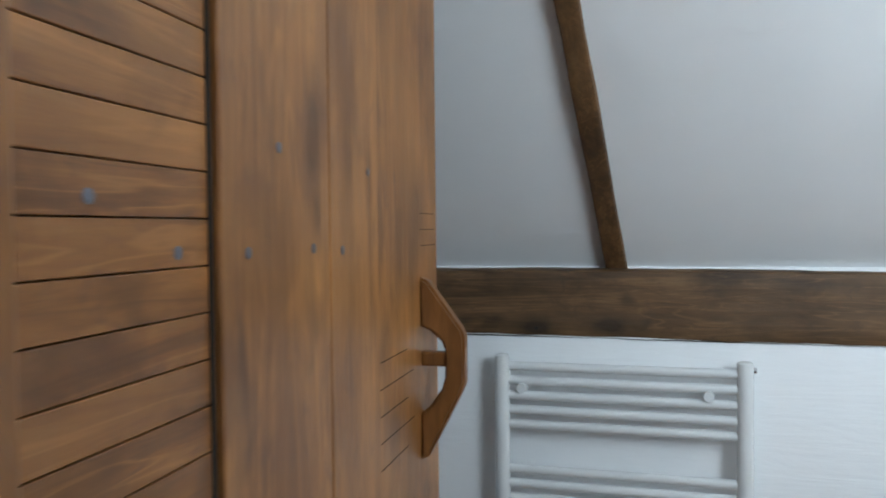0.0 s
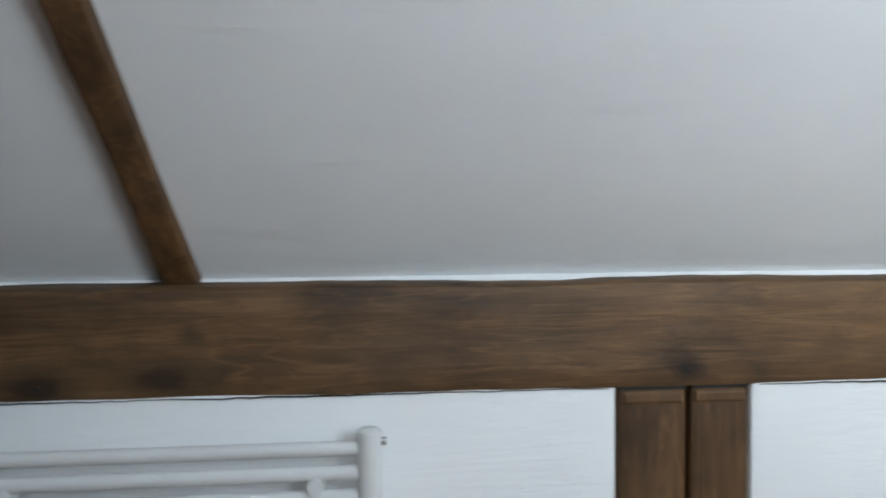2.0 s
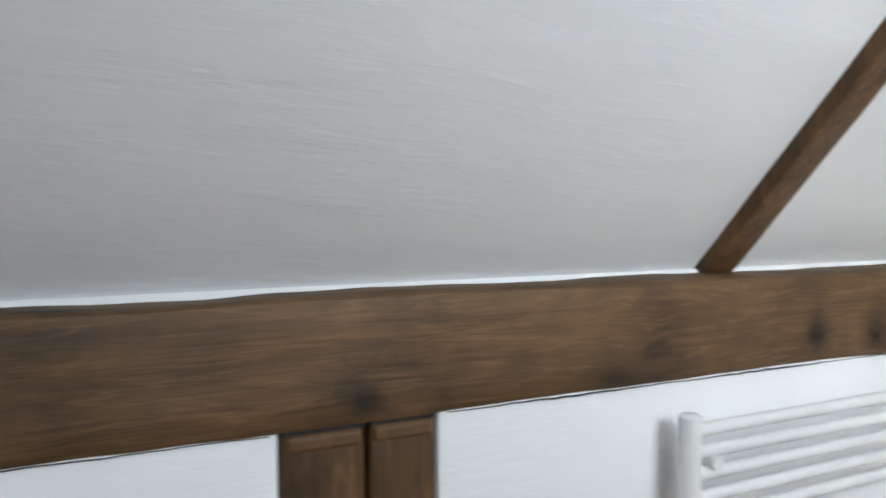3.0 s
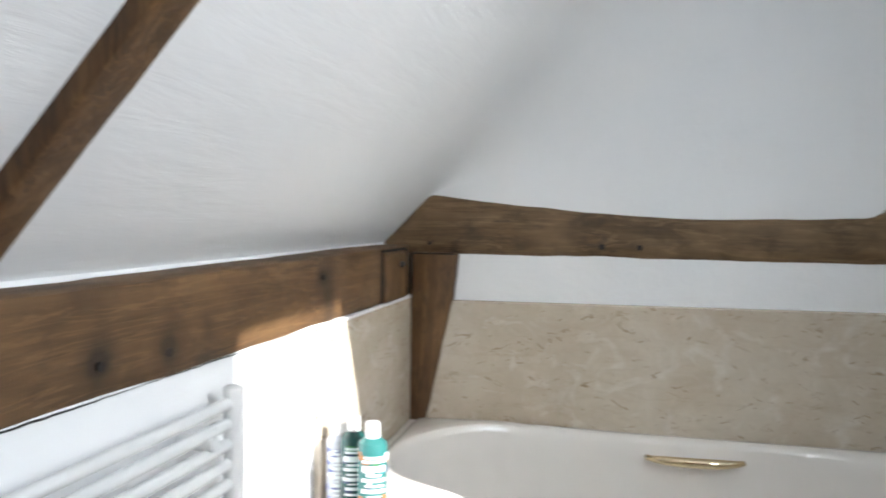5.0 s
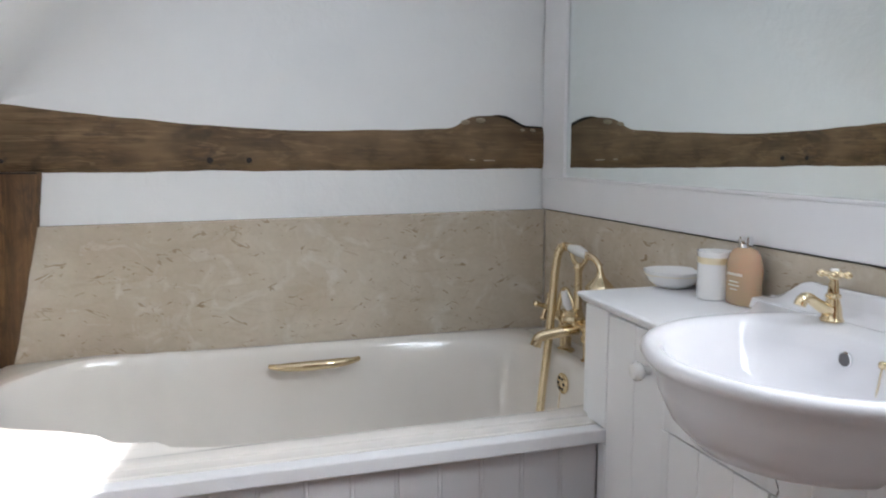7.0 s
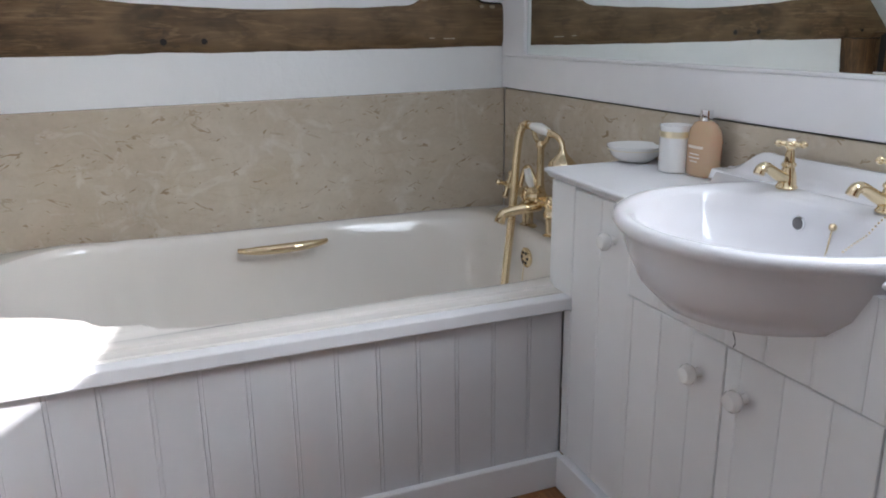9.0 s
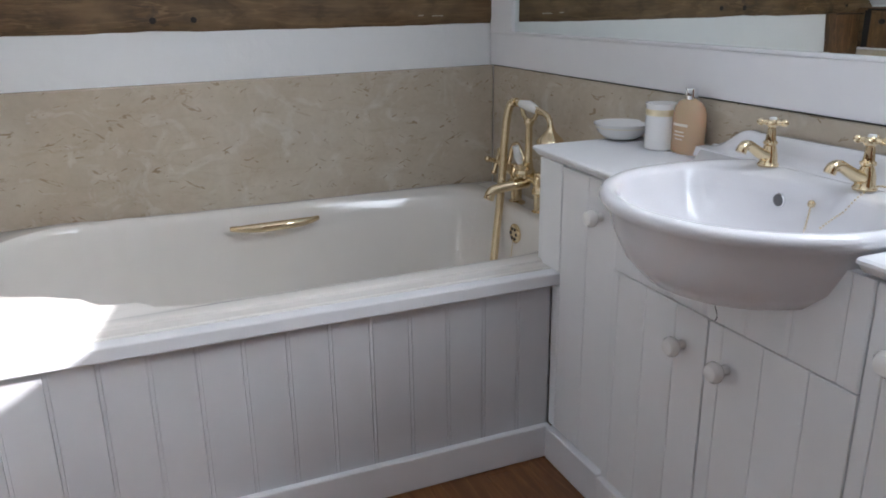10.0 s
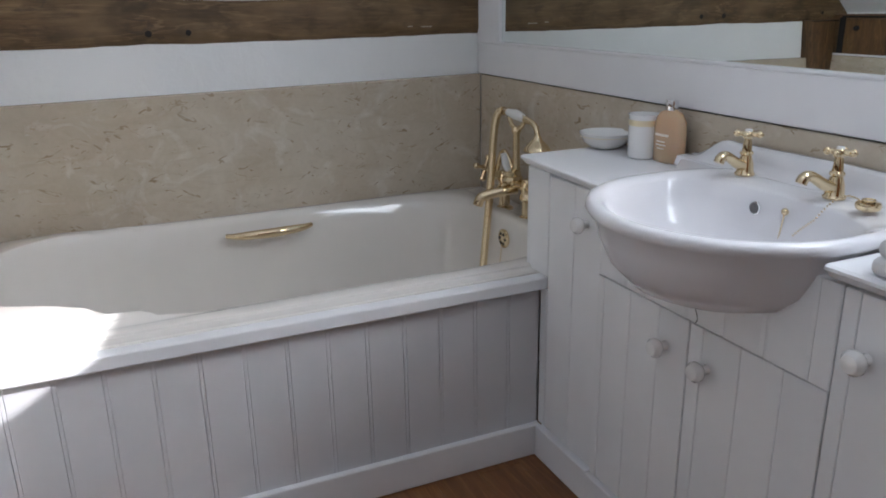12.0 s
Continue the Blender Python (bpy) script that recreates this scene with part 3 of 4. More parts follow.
# ---- towel radiators ----
def towel_radiator(x0, x1, top, bottom, y, valve):
    r = thing("towel_radiator", "white ladder towel radiator fixed to the low wall", "radiator", "towel radiators")
    for x in (x0, x1):
        part("upright", lathe([(0.012, bottom), (0.0185, bottom + 0.004), (0.0185, top - 0.004), (0.013, top)], (x, y, 0), "z", 20), RAD_WHITE, r, "", 40)
    z = top - 0.030
    k = 0
    while z > bottom + 0.03:
        part("rung", tube([(x0, y + 0.004, z), (x1, y + 0.004, z)], 0.0112, 14), RAD_WHITE, r, "", 40)
        k += 1
        z -= 0.0362 if k % 5 else 0.112
    for x in (x0 + 0.05, x1 - 0.08):
        bm = lathe([(0.012, -0.012), (0.013, 0.0), (0.013, Y_RAD - y)], (x, y, top - 0.083), "y", 16)
        part("bracket", bm, RAD_WHITE, r, "", 40)
        part("bracket", lathe([(0.012, -0.012), (0.013, 0.0), (0.013, Y_RAD - y)], (x, y, bottom + 0.08), "y", 16), RAD_WHITE, r, "", 40)
    part("bleed_valve", lathe([(0.004, 0.012), (0.006, 0.013), (0.006, 0.024), (0.003, 0.026)], (valve, y, top - 0.02), "x", 10), CHROME, r, "small metal bleed valve")
    r.matrix_basis = SKEW
    return r


towel_radiator(-0.478, 0.090, 0.899, 0.10, Y_RAD - 0.055, 0.090)
towel_radiator(1.118, 1.762, 0.895, 0.10, Y_RAD - 0.055, 1.762)


# ---- door ----
def plank_door():
    d = tagged(new("door_1"), "open orange-stained pine plank door with nails", "door", "", "structure")
    xf = -0.469
    y0, y1, z0, z1 = 0.03, 1.104, 0.0351, 2.0233
    n = 57
    for i in range(n):
        a, b = z0 + (z1 - z0) * i / n, z0 + (z1 - z0) * (i + 1) / n
        part("slat", box(xf - 0.030, xf - 0.002, 0.230, 0.419, a + 0.0005, b - 0.0005, 0.0010, 2), PINE_Y, d)
    part("door_core", box(xf - 0.042, xf - 0.026, y0, y1, z0, z1), DARK, d)
    for a, b, o in ((y0, 0.228, 0.004), (0.423, 0.638, 0.006), (0.644, 0.799, 0.004), (0.806, y1, 0.0)):
        part("upright_board", box(xf - 0.030, xf + o, a, b, z0, z1, 0.0025, 2), PINE_Z, d)
    for a, b in ((0.419, 0.423), (0.638, 0.644), (0.799, 0.806)):
        part("seam", box(xf - 0.026, xf - 0.0005, a, b, z0, z1), DARK, d)
    for y, z, o in ((0.289, 1.233, -0.002), (0.379, 1.197, -0.002), (0.465, 1.194, 0.0062), (0.523, 1.284, 0.0062), (0.596, 1.194, 0.0062), (0.677, 1.190, 0.0042), (0.762, 1.279, 0.0042)):
        part("nail", lathe([(0.0050, -0.001), (0.0050, 0.0005), (0.0022, 0.0010)], (xf + o, y, z), "x", 12), STEEL, d)
    for k in range(5):
        z = 1.045 - 0.034 * k
        part("score", box(xf - 0.001, xf + 0.0005, 0.812, 0.93 + 0.03 * (k % 2), z - 0.0006, z + 0.0006), DARK, d)
    for k in range(3):
        z = 1.235 - 0.024 * k
        part("score", box(xf - 0.001, xf + 0.0005, 1.005, 1.085, z - 0.0005, z + 0.0005), DARK, d)
    # carved wooden pull, cut from a flat board, with a stay in the middle
    yc = 1.010
    zt, zb = 1.141, 0.869
    out = [(0.0, zt), (0.012, zt - 0.006), (0.062, 1.066), (0.067, 1.054), (0.067, 0.985), (0.062, 0.972), (0.012, zb + 0.006), (0.0, zb)]
    inn = [(0.0, 1.068), (0.014, 1.062), (0.032, 1.046), (0.037, 1.034), (0.037, 0.992), (0.032, 0.976), (0.014, 0.950), (0.0, 0.938)]
    loops = []
    for (ox, oz), (ix, iz) in zip(out, inn):
        loops.append([(xf + ox, yc - 0.013, oz), (xf + ix, yc - 0.013, iz), (xf + ix, yc + 0.013, iz), (xf + ox, yc + 0.013, oz)])
    bm = rings(loops, True, True, True)
    bmesh.ops.bevel(bm, geom=[e for e in bm.edges if abs(e.verts[0].co.y - e.verts[1].co.y) < 1e-4 and len(e.link_faces) == 2 and e.calc_face_angle(0) > 0.6],
                    offset=0.004, segments=2, affect="EDGES")
    pull = part("pull_handle", bm, PULL_WOOD, d, "carved wooden pull handle", 50)
    part("stay", box(xf, xf + 0.041, yc - 0.008, yc + 0.008, 1.008, 1.030, 0.003, 2), PULL_WOOD, pull)
    return d


plank_door()
bm = bmesh.new()
box(DOOR_X0 - 0.0, DOOR_X0 + 0.02, -WALL - 0.01, -0.002, 0, 2.02, 0.003, 1, bm)
box(DOOR_X1 - 0.02, DOOR_X1, -WALL - 0.01, -0.002, 0, 2.02, 0.003, 1, bm)
box(DOOR_X0 + 0.02, DOOR_X1 - 0.02, -WALL - 0.01, -0.002, 2.0, 2.02, 0.003, 1, bm)
structure("door_frame", bm, PINE_Z, "stained pine door lining", "door frame")


# ---- bath ----
BATH = (2.052, MARBLE_X, 0.006, 1.712)   # outer edges of the bath
RIM_Z = 0.518


def smooth_step(v, a, b):
    f = min(1, max(0, (v - a) / (b - a)))
    return f * f * (3 - 2 * f)


def bath_outline(inset, n=200, scallop=0.0):
    """A rounded oblong; scallop narrows it in two steps towards the rounded head end."""
    x0, x1, y0, y1 = BATH
    x0, x1, y0, y1 = x0 + inset[0], x1 - inset[1], y0 + inset[2], y1 - inset[3]
    cx, cy, ax = (x0 + x1) / 2, 0.95, (x1 - x0) / 2
    pts = []
    for i in range(n):
        a = 2 * math.pi * i / n
        c, s = math.cos(a), math.sin(a)
        p = inset[4] if s < 0 or not scallop else inset[4] + (2.5 - inset[4]) * min(1, scallop)
        ay = cy - y0 if s < 0 else y1 - cy
        x = cx + ax * math.copysign(abs(c) ** (2 / p), c)
        y = cy + ay * math.copysign(abs(s) ** (2 / p), s)
        if scallop:
            x = cx + (x - cx) * (1 - scallop * (0.045 * smooth_step(y, 1.19, 1.25) + 0.05 * smooth_step(y, 1.31, 1.37)))
        pts.append((x, y))
    return pts


def make_bath():
    b = thing("bath", "cream acrylic bath with a shaped rim, beside the basin cupboard", "bath")
    def lift(y, k):
        return k * (0.55 * smooth_step(y, 1.205, 1.240) + 0.45 * smooth_step(y, 1.325, 1.365) + 0.25 * smooth_step(y, 1.36, 1.44) - 0.35 * smooth_step(y, 1.46, 1.66))
    spec = [((0, 0, 0, 0, 60), -0.035, 0, 0), ((0, 0, 0, 0, 60), -0.003, 0, 0), ((0.003, 0.003, 0.003, 0.003, 60), 0.0, 0, 0.0),
            ((0.034, 0.012, 0.075, 0.025, 40), 0.0, 0, 0.0), ((0.036, 0.013, 0.079, 0.027, 36), 0.0008, 0, 0.0), ((0.0385, 0.0148, 0.082, 0.030, 32), 0.0062, 0, 0.003), ((0.042, 0.017, 0.085, 0.033, 28), 0.0075, 0.2, 0.006),
            ((0.074, 0.028, 0.112, 0.052, 9), 0.0075, 0.8, 0.021), ((0.084, 0.034, 0.122, 0.060, 7.5), 0.0065, 1, 0.026), ((0.092, 0.039, 0.128, 0.067, 7), 0.003, 1, 0.028), ((0.099, 0.044, 0.134, 0.074, 6.5), -0.004, 1, 0.027),
            ((0.105, 0.050, 0.139, 0.082, 6), -0.016, 1, 0.023), ((0.116, 0.064, 0.149, 0.108, 5.5), -0.08, 0.9, 0.008),
            ((0.135, 0.086, 0.165, 0.17, 5), -0.18, 0.7, 0), ((0.155, 0.112, 0.185, 0.26, 4.5), -0.29, 0.4, 0),
            ((0.19, 0.15, 0.22, 0.34, 4), -0.355, 0.2, 0), ((0.25, 0.21, 0.30, 0.42, 3.5), -0.378, 0, 0), ((0.38, 0.35, 0.6, 0.7, 3), -0.384, 0, 0)]
    loops = [[(x, y, RIM_Z + dz + lift(y, up)) for x, y in bath_outline(ins, 200, sc)] for ins, dz, sc, up in spec]
    tub = rings(loops, True, False, True)
    part("tub", tub, ACRYLIC, b, "", 38)
    # brass grip on the far side
    pts = []
    for i in range(15):
        f = i / 14
        pts.append((2.872 - 0.030 * math.sin(math.pi * f) ** 0.5, 0.955 - 0.275 * f, 0.478 + 0.004 * f))
    part("grip", tube(pts, [0.008, 0.0135, 0.015, 0.015, 0.0135, 0.008], 16), BRASS, b, "polished brass grab handle", 40)
    # overflow with its chain
    o = part("overflow", lathe([(0.030, -0.004), (0.031, 0.002), (0.026, 0.006), (0.012, 0.006)], (2.500, 0.157, 0.462), "y", 24), BRASS, b, "round brass overflow", 40)
    for k in range(6):
        a = k * math.pi / 3
        part("slot", lathe([(0.005, 0.0), (0.005, 0.0075)], (2.500 + 0.017 * math.cos(a), 0.157, 0.462 + 0.017 * math.sin(a)), "y", 10), DARK, o)
    part("plug_chain", tube([(2.50, 0.165, 0.438), (2.502, 0.172, 0.36), (2.51, 0.19, 0.30)], 0.0016, 6), BRASS, b)
    return b


make_bath()


def bath_front():
    d = thing("bath_surround", "white painted tongue-and-groove bath panel with a moulded deck edge", "bath panel")
    part("deck_edge", box(DECK_X, 2.0515, 0.285, 1.745, DECK_Z - 0.024, DECK_Z + 0.008, 0.004, 3), WHITE, d)
    part("backing", box(2.055, 2.063, 0.29, 1.75, 0.01, DECK_Z - 0.025), PANEL_SHADED, d)
    w = 0.0945
    y = 0.3015
    while y < 1.74:
        y1 = min(y + w, 1.755)
        part("panel_board", box(2.040, 2.055, y + 0.0003, y1 - 0.0089, 0.08, DECK_Z - 0.024, 0.0016, 2), PANEL_SHADED, d)
        part("bead", box(2.041, 2.055, y1 - 0.0087, y1 - 0.0003, 0.08, DECK_Z - 0.024, 0.0016, 2), PANEL_SHADED, d)
        y += w
    part("skirting", box(2.020, 2.040, 0.3005, 1.755, 0.002, 0.092, 0.003, 2), WHITE, d)
    return d


bath_front()


# ---- bath and shower mixer ----
def bath_mixer():
    m = thing("bath_mixer", "brass bath mixer with hand shower and white porcelain grips", "tap")
    cx, y0, z0 = 2.565, 0.080, RIM_Z - 0.002
    for sx in (-0.075, 0.075):
        part("pillar", lathe([(0.030, 0.0), (0.030, 0.006), (0.018, 0.014), (0.018, 0.03), (0.018, 0.06), (0.025, 0.066), (0.025, 0.076), (0.020, 0.085), (0.024, 0.105), (0.016, 0.130)], (cx + sx, y0, z0), "z", 24), BRASS, m, "", 40)
    part("body", tube([(cx - 0.15, y0, z0 + 0.105), (cx + 0.15, y0, z0 + 0.105)], [0.018, 0.024, 0.029, 0.040, 0.029, 0.024, 0.018], 24), BRASS, m, "", 40)
    for sx in (-1, 1):
        x = cx + sx * 0.15
        hb = lathe([(0.012, 0), (0.016, 0.006), (0.010, 0.016), (0.008, 0.034), (0.012, 0.04), (0.012, 0.048), (0.006, 0.052)] if sx > 0 else
                   [(0.006, -0.052), (0.012, -0.048), (0.012, -0.04), (0.008, -0.034), (0.010, -0.016), (0.016, -0.006), (0.012, 0)], (x, y0 + 0.01, z0 + 0.118), "x", 18)
        h = part("cross_handle", hb, BRASS, m, "", 40)
        xx = x + sx * 0.043
        for k in range(4):
            a = k * math.pi / 2 + 0.3
            e = (xx, y0 + 0.01 + 0.037 * math.cos(a), z0 + 0.118 + 0.037 * math.sin(a))
            bm = tube([(xx, y0 + 0.01, z0 + 0.118), e], [0.008, 0.0065, 0.007], 10)
            sphere(e, 0.011, bm, 12)
            part("handle_arm", bm, BRASS, h, "", 40)
    # spout
    part("spout", tube([(cx, y0, z0 + 0.088), (cx + 0.004, y0 + 0.05, z0 + 0.080), (cx + 0.012, y0 + 0.09, z0 + 0.074), (cx + 0.018, y0 + 0.117, z0 + 0.068), (cx + 0.020, y0 + 0.127, z0 + 0.040)],
                       [0.019, 0.017, 0.015, 0.016, 0.017], 18, None, 2), BRASS, m, "", 40)
    # diverter with porcelain lever
    part("riser", lathe([(0.024, 0.10), (0.026, 0.115), (0.017, 0.13), (0.013, 0.15), (0.011, 0.20), (0.0105, 0.26), (0.016, 0.272), (0.012, 0.285)], (cx, y0, z0), "z", 20), BRASS, m, "", 40)
    part("diverter_boss", lathe([(0.012, 0.0), (0.026, 0.003), (0.030, 0.010), (0.022, 0.020), (0.026, 0.026), (0.026, 0.036), (0.014, 0.042)], (cx - 0.010, y0 + 0.022, z0 + 0.110), "z", 20), BRASS, m, "", 40)
    part("diverter_lever", tube([(cx - 0.012, y0 + 0.03, z0 + 0.140), (cx - 0.010, y0 + 0.042, z0 + 0.170), (cx - 0.008, y0 + 0.050, z0 + 0.205)], [0.007, 0.011, 0.0145, 0.010], 16), PORCELAIN, m, "white porcelain lever", 40)
    # cradle
    for sx in (-1, 1):
        part("cradle_arm", tube([(cx, y0, z0 + 0.275), (cx + sx * 0.03, y0, z0 + 0.285), (cx + sx * 0.047, y0, z0 + 0.305), (cx + sx * 0.05, y0, z0 + 0.325)], [0.008, 0.007, 0.006, 0.008], 12, None, 1), BRASS, m, "", 40)
    # hand shower lying in the cradle
    zs = z0 + 0.317
    hs = part("hand_shower", tube([(cx + 0.085, y0, zs + 0.008), (cx + 0.06, y0, zs + 0.006), (cx + 0.052, y0, zs + 0.006)], [0.009, 0.013, 0.014], 16), BRASS, m, "", 40)
    part("shower_grip", tube([(cx + 0.052, y0, zs + 0.006), (cx + 0.0, y0, zs + 0.004), (cx - 0.055, y0, zs - 0.004)], [0.012, 0.0165, 0.017, 0.0155, 0.011], 18), PORCELAIN, hs, "white porcelain grip", 40)
    part("shower_neck", tube([(cx - 0.055, y0, zs - 0.004), (cx - 0.095, y0, zs - 0.006), (cx - 0.122, y0, zs - 0.022), (cx - 0.128, y0, zs - 0.045)], [0.012, 0.009, 0.008, 0.009], 14, None, 2), BRASS, hs, "", 40)
    part("shower_head", lathe([(0.010, -0.042), (0.013, -0.052), (0.020, -0.060), (0.034, -0.074), (0.041, -0.084), (0.041, -0.088), (0.036, -0.090)][::-1], (cx - 0.128, y0, zs), "z", 28), BRASS, hs, "", 40)
    # ribbed hose: a wound tube
    path = [Vector(p) for p in ((cx + 0.085, y0, zs + 0.006), (cx + 0.108, y0 + 0.004, zs + 0.006), (cx + 0.124, y0 + 0.010, zs - 0.03), (cx + 0.118, y0 + 0.022, zs - 0.11),
                                (cx + 0.090, y0 + 0.042, zs - 0.20), (cx + 0.050, y0 + 0.072, zs - 0.30), (cx + 0.010, y0 + 0.105, zs - 0.40), (cx - 0.020, y0 + 0.130, zs - 0.50))]
    for _ in range(3):
        fine = [path[0]]
        for a, b in zip(path, path[1:]):
            fine += [a.lerp(b, 0.25), a.lerp(b, 0.75)]
        path = fine + [path[-1]]
    pts, total = [path[0]], 0.0
    for a, b in zip(path, path[1:]):
        k = max(1, int((b - a).length / 0.0016))
        pts += [a.lerp(b, (j + 1) / k) for j in range(k)]
    loops = []
    for i, p in enumerate(pts):
        d = (pts[min(i + 2, len(pts) - 1)] - pts[max(i - 2, 0)]).normalized()
        side = d.cross(Vector((0, 1, 0.2))).normalized()
        over = side.cross(d)
        r = 0.0128 + 0.0013 * math.cos(i * math.pi / 2)
        loops.append([p + r * (math.cos(j * math.pi / 5) * side + math.sin(j * math.pi / 5) * over) for j in range(10)])
    part("shower_hose", rings(loops, True, True, True), BRASS, m, "ribbed brass shower hose", 80)
    part("hose_elbow", tube([(cx + 0.02, y0, z0 + 0.15), (cx + 0.045, y0 + 0.01, z0 + 0.19), (cx + 0.06, y0 + 0.01, z0 + 0.20), (cx + 0.085, y0 + 0.01, z0 + 0.185), (cx + 0.092, y0 + 0.02, z0 + 0.13)], 0.0075, 12, None, 2), BRASS, m, "", 40)
    return m


bath_mixer()


# ---- vanity unit ----
def knob(x, y, z, parent):
    part("knob", lathe([(0.010, -0.002), (0.0085, 0.006), (0.0085, 0.012), (0.015, 0.017), (0.0195, 0.024), (0.0195, 0.031), (0.014, 0.038), (0.004, 0.040)], (x, y, z), "y", 24), PORCELAIN, parent, "round white porcelain knob", 40)


def bowl_low(x):
    """Height of the underside of the basin bowl where it meets the cupboard front."""
    d = abs(x - 1.455)
    for (d0, z0), (d1, z1) in (((0.0, 0.676), (0.11, 0.680)), ((0.11, 0.680), (0.16, 0.696)), ((0.16, 0.696), (0.20, 0.728)), ((0.20, 0.728), (0.226, 0.772)), ((0.226, 0.772), (0.236, 0.81))):
        if d <= d1:
            return z0 + (z1 - z0) * (d - d0) / (d1 - d0)
    return 2.0


def boarded(name, x0, x1, z0, z1, parent, y=VAN_Y, first=None, pitch=0.0925, under_bowl=False):
    """A door or front of narrow upright boards with fine V joints; under_bowl: cut to the curve of the basin."""
    def slab(a, b, ya, yb, bevel):
        if not under_bowl:
            return box(a, b, ya, yb, z0, z1, bevel, 2)
        loops = []
        for k in range(13):
            x = a + (b - a) * k / 12
            t = min(z1, bowl_low(x))
            e = bevel if k in (0, 12) else 0.0
            loops.append([(x, ya, z0), (x, yb - e, z0), (x, yb - e, t), (x, ya, t)])
        return rings(loops, True, True, True)
    holder = part(name, slab(x0, x1, y - 0.018, y - 0.006, 0), CREAM, parent)
    edges = [x0]
    p = first if first else x0 + pitch
    while p < x1 - 0.02:
        edges.append(p)
        p += pitch
    edges.append(x1)
    for a, b in zip(edges, edges[1:]):
        part("board", slab(a + 0.0004, b - 0.0004, y - 0.0075, y, 0.0022), CREAM, holder)
    return holder


def vanity():
    y = VAN_Y
    carcass = [("vanity_cupboard", 1.784, VAN_X1, "tall narrow cream cupboard beside the bath"), ("basin_cupboard", 1.176, 1.780, "cream double cupboard under the basin"),
               ("side_cupboard", VAN_X0, 1.172, "cream cupboard next to the basin")]
    for name, a, b, lab in carcass:
        t = thing(name, lab, "cupboard", "fitted bathroom cupboards")
        low = 0.10
        if name == "vanity_cupboard":
            part("carcass", box(a, 2.038, 0.006, y - 0.022, low, VAN_Z - 0.026), CREAM, t)
            part("end_panel", box(2.098, VAN_X1 - 0.004, 0.008, y - 0.012, DECK_Z + 0.010, VAN_Z - 0.026, 0.002, 1), CREAM, t)
            part("filler", box(2.008, 2.098, y - 0.03, y - 0.0105, DECK_Z + 0.010, VAN_Z - 0.026, 0.002, 1), CREAM, t)
            part("filler_low", box(2.008, 2.038, y - 0.03, y - 0.0105, 0.092, DECK_Z - 0.027, 0.002, 1), CREAM, t)
            d = boarded("door", 1.783, 2.005, 0.0945, VAN_Z - 0.031, t, y - 0.010, first=1.895)
            knob(1.843, y - 0.010, 0.698, d)
        elif name == "basin_cupboard":
            bm = bmesh.new()
            box(a, b, 0.006, y - 0.022, low, 0.57, 0, 1, bm)
            box(a, 1.22, 0.006, y - 0.022, 0.57, VAN_Z - 0.026, 0, 1, bm)
            box(1.76, b, 0.006, y - 0.022, 0.57, VAN_Z - 0.026, 0, 1, bm)
            part("carcass", bm, CREAM, t)
            boarded("false_front", 1.1765, 1.7795, 0.6035, VAN_Z - 0.031, t, first=1.216, under_bowl=True)
            for q, (xa, xb, kx) in enumerate(((1.1765, 1.4815, 1.430), (1.4845, 1.7795, 1.545))):
                d = boarded("door", xa, xb, 0.0945, 0.6005, t, first=xa + 0.085)
                knob(kx, y, 0.526, d)
            # crack in the paint over the doors
            part("crack", tube([(1.468 + 0.004 * math.sin(5 * k), y + 0.0004, 0.604 + 0.008 * k) for k in range(7)], 0.0009, 6), DARK, t)
        else:
            part("carcass", box(a, b, 0.006, y - 0.022, low, VAN_Z - 0.026), CREAM, t)
            d = boarded("door", 0.90, 1.1735, 0.0945, VAN_Z - 0.031, t, first=0.96)
            knob(1.122, y, 0.682, d)
            d = boarded("door", VAN_X0 + 0.01, 0.895, 0.0945, VAN_Z - 0.031, t)
            knob(0.83, y, 0.665, d)
        part("plinth", box(a, min(b, 2.0195), y - 0.034, y + 0.008 if b > 2 else y + 0.012, 0.002, 0.092, 0.003, 2), WHITE, t)
    # worktop with a moulded nose, cut round the basin
    w = thing("vanity_worktop", "white painted vanity worktop with a moulded front edge", "worktop")
    for name, a, b in (("worktop_slab", 1.725, VAN_X1 + 0.012), ("worktop_slab", VAN_X0, 1.196)):
        prof = [(0.006, VAN_Z), (y + 0.016, VAN_Z), (y + 0.022, VAN_Z - 0.003), (y + 0.022, VAN_Z - 0.008), (y + 0.014, VAN_Z - 0.013), (y + 0.010, VAN_Z - 0.019), (y + 0.004, VAN_Z - 0.024), (0.006, VAN_Z - 0.024)]
        back = 0.020 if b > 2 else 0.0
        part(name, rings([[(x, py - (o if py > 0.1 else 0), pz) for py, pz in prof] for x, o in ((a, 0.0), (b, back))], True, True, True), WHITE, w)
    return w


vanity()


# ---- basin ----
BCX, BCY, BZ = 1.455, 0.265, 0.836


def basin_outline(ax, front, back, p_front=2.0, p_back=3.6, n=96, cy=BCY):
    pts = []
    for i in range(n):
        a = 2 * math.pi * i / n
        c, s = math.cos(a), math.sin(a)
        p = p_front if s > 0 else p_back
        pts.append((BCX + ax * math.copysign(abs(c) ** (2 / p), c), cy + (front if s > 0 else back) * math.copysign(abs(s) ** (2 / p), s)))
    return pts


